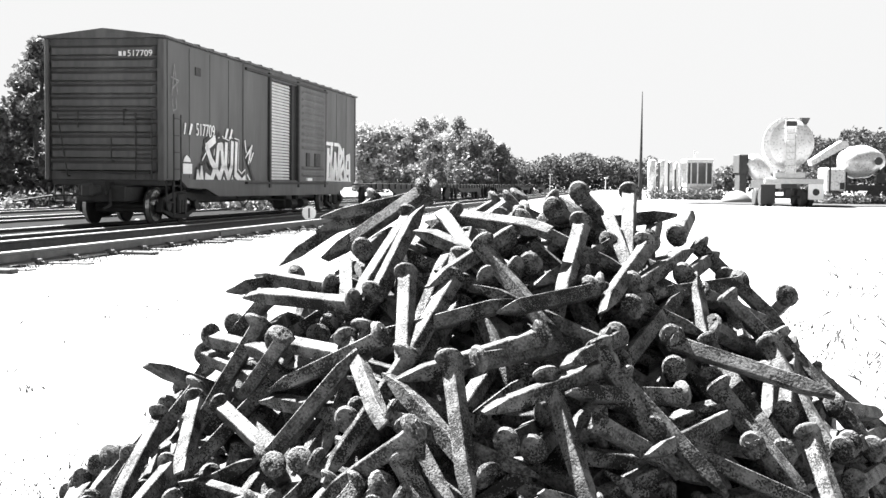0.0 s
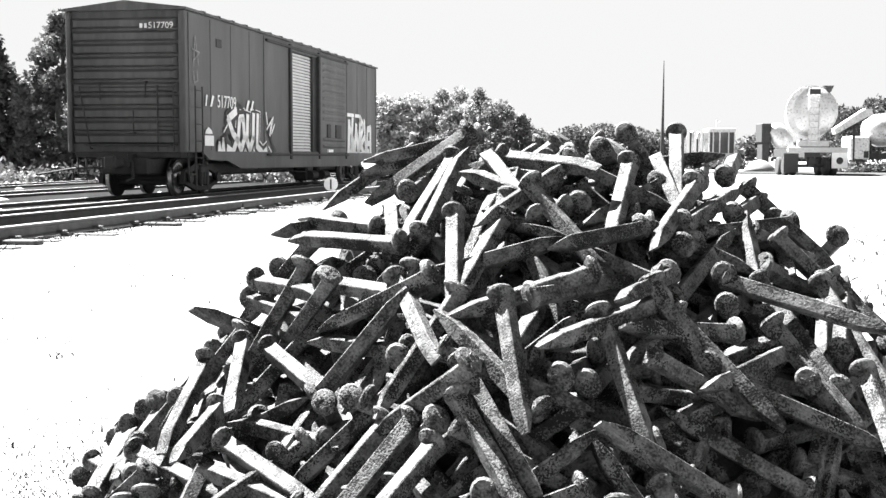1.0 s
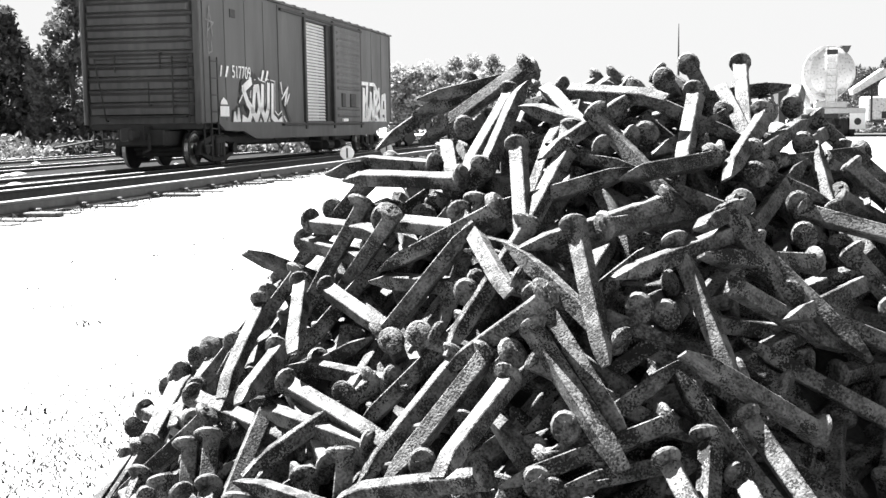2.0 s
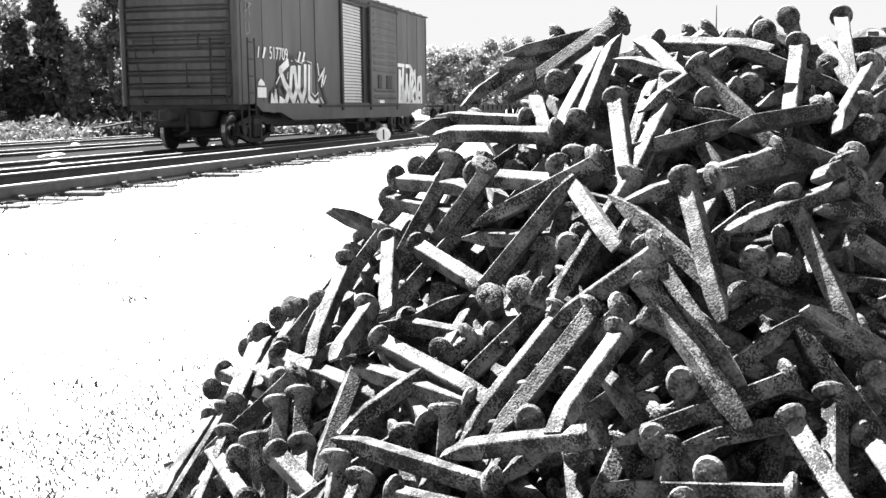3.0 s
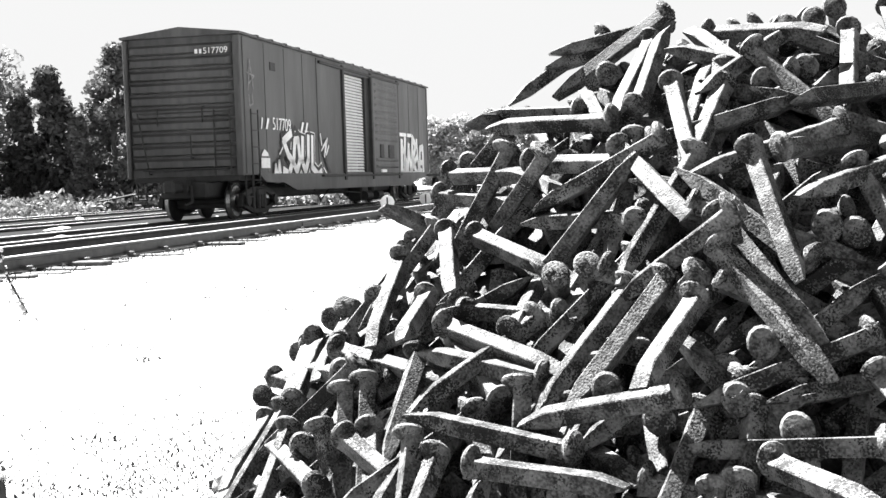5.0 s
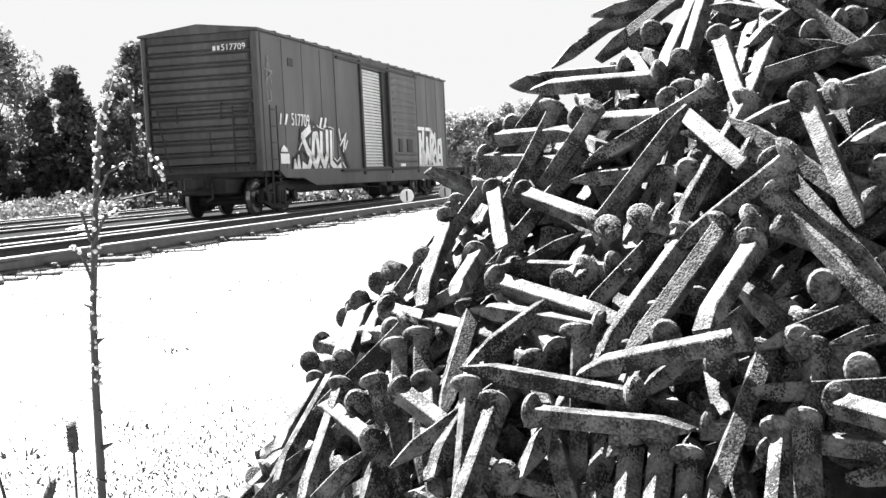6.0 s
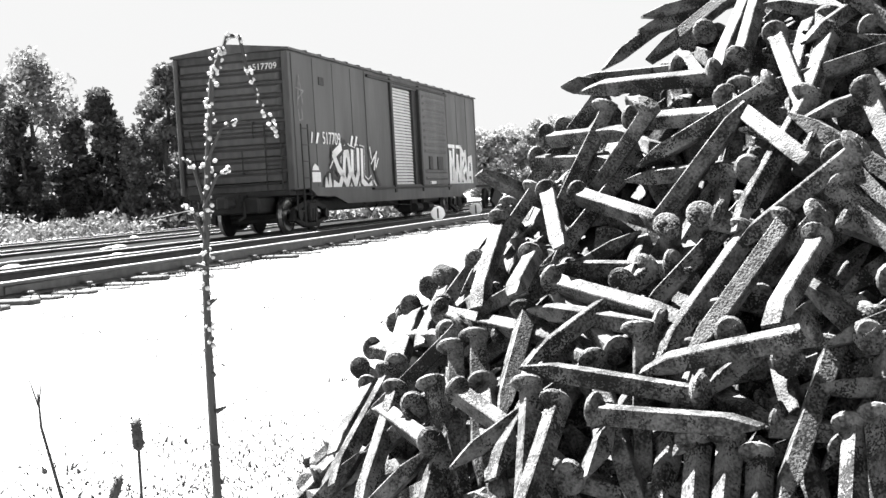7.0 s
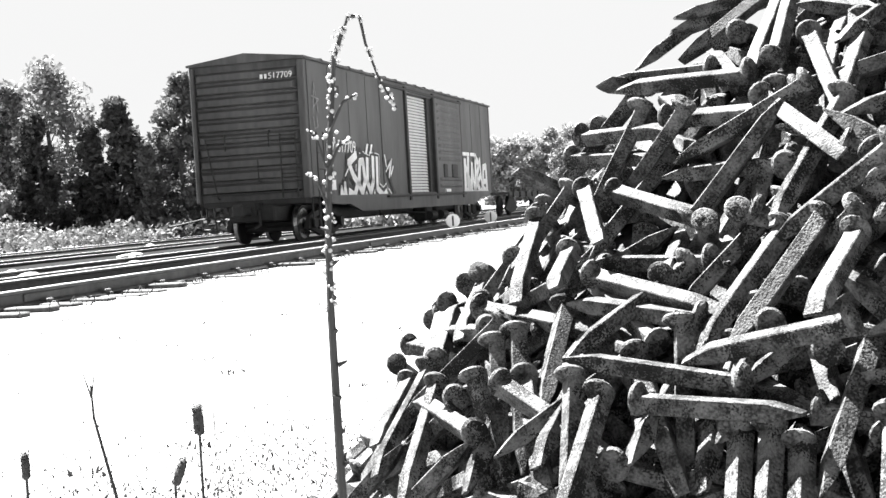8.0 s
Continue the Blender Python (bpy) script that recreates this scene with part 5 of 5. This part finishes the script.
spike(0.476, 0.268, 0.979, 0.583, 0.228, 0.874, 34)
spike(0.438, 0.135, 0.898, 0.517, 0.055, 0.792, -5)
spike(0.359, 0.051, 0.865, 0.397, 0.197, 0.853, 24)
spike(0.303, 0.093, 0.946, 0.379, 0.037, 0.824, 48)
spike(0.601, 0.334, 0.882, 0.720, 0.346, 0.784, 39)
spike(0.132, -0.141, 0.693, 0.167, -0.279, 0.697, -23)
spike(0.039, -0.103, 0.670, 0.177, -0.172, 0.659, 1)
spike(0.155, -0.119, 0.711, 0.208, 0.022, 0.693, 20)
spike(0.167, -0.078, 0.741, 0.064, -0.139, 0.643, -34)
spike(0.038, -0.062, 0.674, 0.173, -0.100, 0.739, 8)
spike(-0.051, 0.016, 0.704, 0.034, -0.110, 0.672, -16)

# ---- weeds before the heap ----
def path_rod(bm, pts, r0, r1, n=7):
    k = len(pts) - 1
    for i in range(k):
        rod(bm, pts[i], pts[i + 1], r0 + (r1 - r0) * i / k, r0 + (r1 - r0) * (i + 1) / k, n, i in (0, k - 1))


def grains(bm, rs, pts, n, off, r):
    """Small husks scattered along a stem."""
    for _ in range(n):
        i = rs.randrange(len(pts) - 1)
        p = Vector(pts[i]).lerp(Vector(pts[i + 1]), rs.random())
        d = Vector((rs.gauss(0, 1), rs.gauss(0, 1), rs.gauss(0, 0.6))).normalized()
        q = p + d * off * rs.uniform(0.5, 1.2)
        s = r * rs.uniform(0.6, 1.3)
        lathe(bm, q - d * s, q + d * s, [(0, s * 0.2), (s * 0.6, s * 0.8), (s * 1.3, s * 0.9), (s * 2, s * 0.15)], 6)


rs = random.Random(9)
# the stalk is taller than the eye and its foot is buried
stalk = thing("weed_stalk", pose(0.0085, 0.0632, -0.0513) @ Matrix.Scale(1.06, 4), label="tall dry weed stalk with pale seed husks", category="weed")
main = [(-0.205, -0.745, 0.0), (-0.208, -0.742, 0.3), (-0.209, -0.738, 0.6), (-0.2105, -0.736, 0.786), (-0.2108, -0.7345, 0.826), (-0.2105, -0.7335, 0.848), (-0.2084, -0.732, 0.877), (-0.2064, -0.731, 0.897), (-0.2034, -0.7303, 0.905)]
bm = B()
path_rod(bm, main, 0.0016, 0.0006)
for i in range(60):
    z = 0.3 + i * 0.0093
    p = Vector((-0.2095, -0.7355, z))
    d = Vector((math.cos(i * 2.4), math.sin(i * 2.4), 0.4))
    rod(bm, p, p + d * 0.0026, 0.0008, 0.0003, 5)
part("stem", bm, STEM, stalk)
droop = [(-0.2064, -0.731, 0.896), (-0.2020, -0.7299, 0.908), (-0.1988, -0.7296, 0.9075), (-0.1975, -0.73, 0.8999), (-0.1946, -0.7299, 0.8909), (-0.1899, -0.7298, 0.8815)]
bm = B()
path_rod(bm, droop, 0.0006, 0.0003, 5)
part("drooping_tip", bm, STEM, stalk)
for a, b in (((-0.2105, -0.7335, 0.850), (-0.2026, -0.7321, 0.8597)), ((-0.2105, -0.7335, 0.852), (-0.2142, -0.7333, 0.8625)), ((-0.2107, -0.734, 0.842), (-0.2155, -0.7339, 0.8508)), ((-0.209, -0.733, 0.862), (-0.2005, -0.7315, 0.872))):
    bm = B()
    a, b = Vector(a) + Vector((0.0006, 0, 0.014)), Vector(b) + Vector((0, 0, 0.014))
    m = (a + b) / 2 + Vector((0, 0, 0.003))
    path_rod(bm, [a, m, b], 0.0005, 0.0003, 5)
    tw = part("twig", bm, STEM, stalk)
    bm = B()
    grains(bm, rs, [m, b], 7, 0.0007, 0.0006)
    part("seed_head", bm, SEED, tw)
bm = B()
grains(bm, rs, main[4:], 120, 0.0017, 0.00062)
part("seed_head", bm, SEED, stalk, "pale seed husks up the stem")
bm = B()
grains(bm, rs, droop, 40, 0.0009, 0.00055)
part("seed_head", bm, SEED, stalk)


def cattail(top, low, foot, r):
    """A thin grass stem with a dense dark seed head."""
    t = thing("timothy_grass", label="thin dry stem with a dense dark seed head", category="weed", group="seeding grass stems")
    bm = B()
    path_rod(bm, [foot, low, top], 0.0014, 0.0008, 6)
    part("stem", bm, STEM, t)
    bm = B()
    a, b = Vector(low), Vector(top)
    L = (b - a).length
    lathe(bm, a, b, [(0, r * 0.4), (L * 0.1, r), (L * 0.5, r * 1.1), (L * 0.9, r * 0.8), (L, r * 0.2)], 10)
    for _ in range(160):
        f = rs.random()
        d = Vector((rs.gauss(0, 1), rs.gauss(0, 1), 0.3)).normalized()
        p = a.lerp(b, f) + d * r * 0.9
        rod(bm, p, p + d * r * 0.35, r * 0.16, r * 0.05, 4, False)
    part("seed_head", bm, DARKSEED, t)


cattail((-0.420, -0.245, 0.720), (-0.419, -0.246, 0.698), (-0.422, -0.25, 0.0), 0.0036)
cattail((-0.544, -0.261, 0.693), (-0.544, -0.261, 0.673), (-0.54, -0.26, 0.0), 0.0030)
cattail((-0.417, -0.286, 0.690), (-0.424, -0.288, 0.672), (-0.43, -0.29, 0.0), 0.0030)
t = thing("dry_stem", label="bare forked dry weed stem", category="weed")
bm = B()
path_rod(bm, [(-0.55, -0.01, 0.0), (-0.570, -0.008, 0.45), (-0.586, -0.007, 0.597), (-0.603, -0.006, 0.671), (-0.604, -0.006, 0.702)], 0.0026, 0.0009, 6)
part("stem", bm, STEM, t)
for b in ((-0.612, -0.005, 0.716), (-0.6, -0.005, 0.714)):
    bm = B()
    path_rod(bm, [(-0.604, -0.006, 0.69), b], 0.0010, 0.0004, 5)
    part("twig", bm, STEM, t)
t = thing("grass_tuft", label="sparse tuft of thin dry grass", category="grass")
for i in range(26):
    bm = B()
    x, y = -0.46 + rs.gauss(0, 0.035), -0.20 + rs.gauss(0, 0.05)
    h = rs.uniform(0.52, 0.70)
    dx = rs.gauss(0, 0.03)
    path_rod(bm, [(x, y, 0), (x + dx * 0.4, y, h * 0.6), (x + dx, y + 0.01, h)], 0.0008, 0.0003, 4)
    part("blade", bm, STEM, t)

# ---- litter and sprouts on the gravel ----
verts, faces = [], []
rs = random.Random(15)


def blade(x, y, h, w):
    a = rs.uniform(0, 6.28)
    dx, dy = math.cos(a) * w, math.sin(a) * w
    lx, ly = rs.gauss(0, h * 0.6), rs.gauss(0, h * 0.6)
    k = len(verts)
    verts.extend([(x - dx, y - dy, -0.002), (x + dx, y + dy, -0.002), (x + lx * 0.5 + dx * 0.6, y + ly * 0.5 + dy * 0.6, h * 0.7), (x + lx, y + ly, h)])
    faces.append((k, k + 1, k + 2, k + 3))


for _ in range(22000):
    a = rs.uniform(0, 6.283)
    r = 1.15 + abs(rs.gauss(0, 1.0))
    blade(HX + r * math.cos(a) - 0.3, HY + r * math.sin(a) + 0.5, rs.uniform(0.003, 0.014), rs.uniform(0.0015, 0.0055))
for _ in range(300):
    x, y = rs.uniform(-5.5, 9), rs.uniform(1.5, 12)
    for _ in range(rs.randrange(2, 12)):
        blade(x + rs.gauss(0, 0.06), y + rs.gauss(0, 0.03), rs.uniform(0.006, 0.03), rs.uniform(0.003, 0.009))
for _ in range(3400):
    x, y = rs.uniform(2.4, 9), rs.uniform(5, 17)
    if x > 0.33 * y + 0.4 and noise.noise(Vector((x * 0.6, y * 0.6, 3))) > -0.15:
        blade(x, y, rs.uniform(0.02, 0.09), rs.uniform(0.003, 0.008))
for _ in range(3000):
    x, y = rs.uniform(1.4, 4.2), rs.uniform(2.6, 9)
    if noise.noise(Vector((x * 1.3, y * 0.8, 7))) > -0.15:
        blade(x, y, rs.uniform(0.008, 0.04), rs.uniform(0.003, 0.008))
for _ in range(2600):
    x, y = -1.25 + rs.gauss(0, 0.36), 2.45 + rs.gauss(0, 0.6)
    if noise.noise(Vector((x * 2.4, y * 1.6, 9))) > -0.25:
        blade(x, y, rs.uniform(0.003, 0.016), rs.uniform(0.0015, 0.005))
for _ in range(1500):
    x, y = -0.75 + rs.gauss(0, 0.4), 1.9 + rs.gauss(0, 0.75)
    if noise.noise(Vector((x * 3.0, y * 2.0, 5))) > 0.0:
        blade(x, y, rs.uniform(0.003, 0.024), rs.uniform(0.0015, 0.005))
for _ in range(1400):
    s = rs.uniform(3, 60)
    p = U * s - N * (NEAR - 0.22 - abs(rs.gauss(0, 0.2)))
    blade(p.x, p.y, rs.uniform(0.02, 0.10), rs.uniform(0.004, 0.014))
me = bpy.data.meshes.new("ground_litter")
me.from_pydata(verts, [], faces)
me.materials.append(GRASS)
tagged(new("ground_litter", me), "sparse dry grass sprouts and chips on the gravel", "grass", kind="stuff")
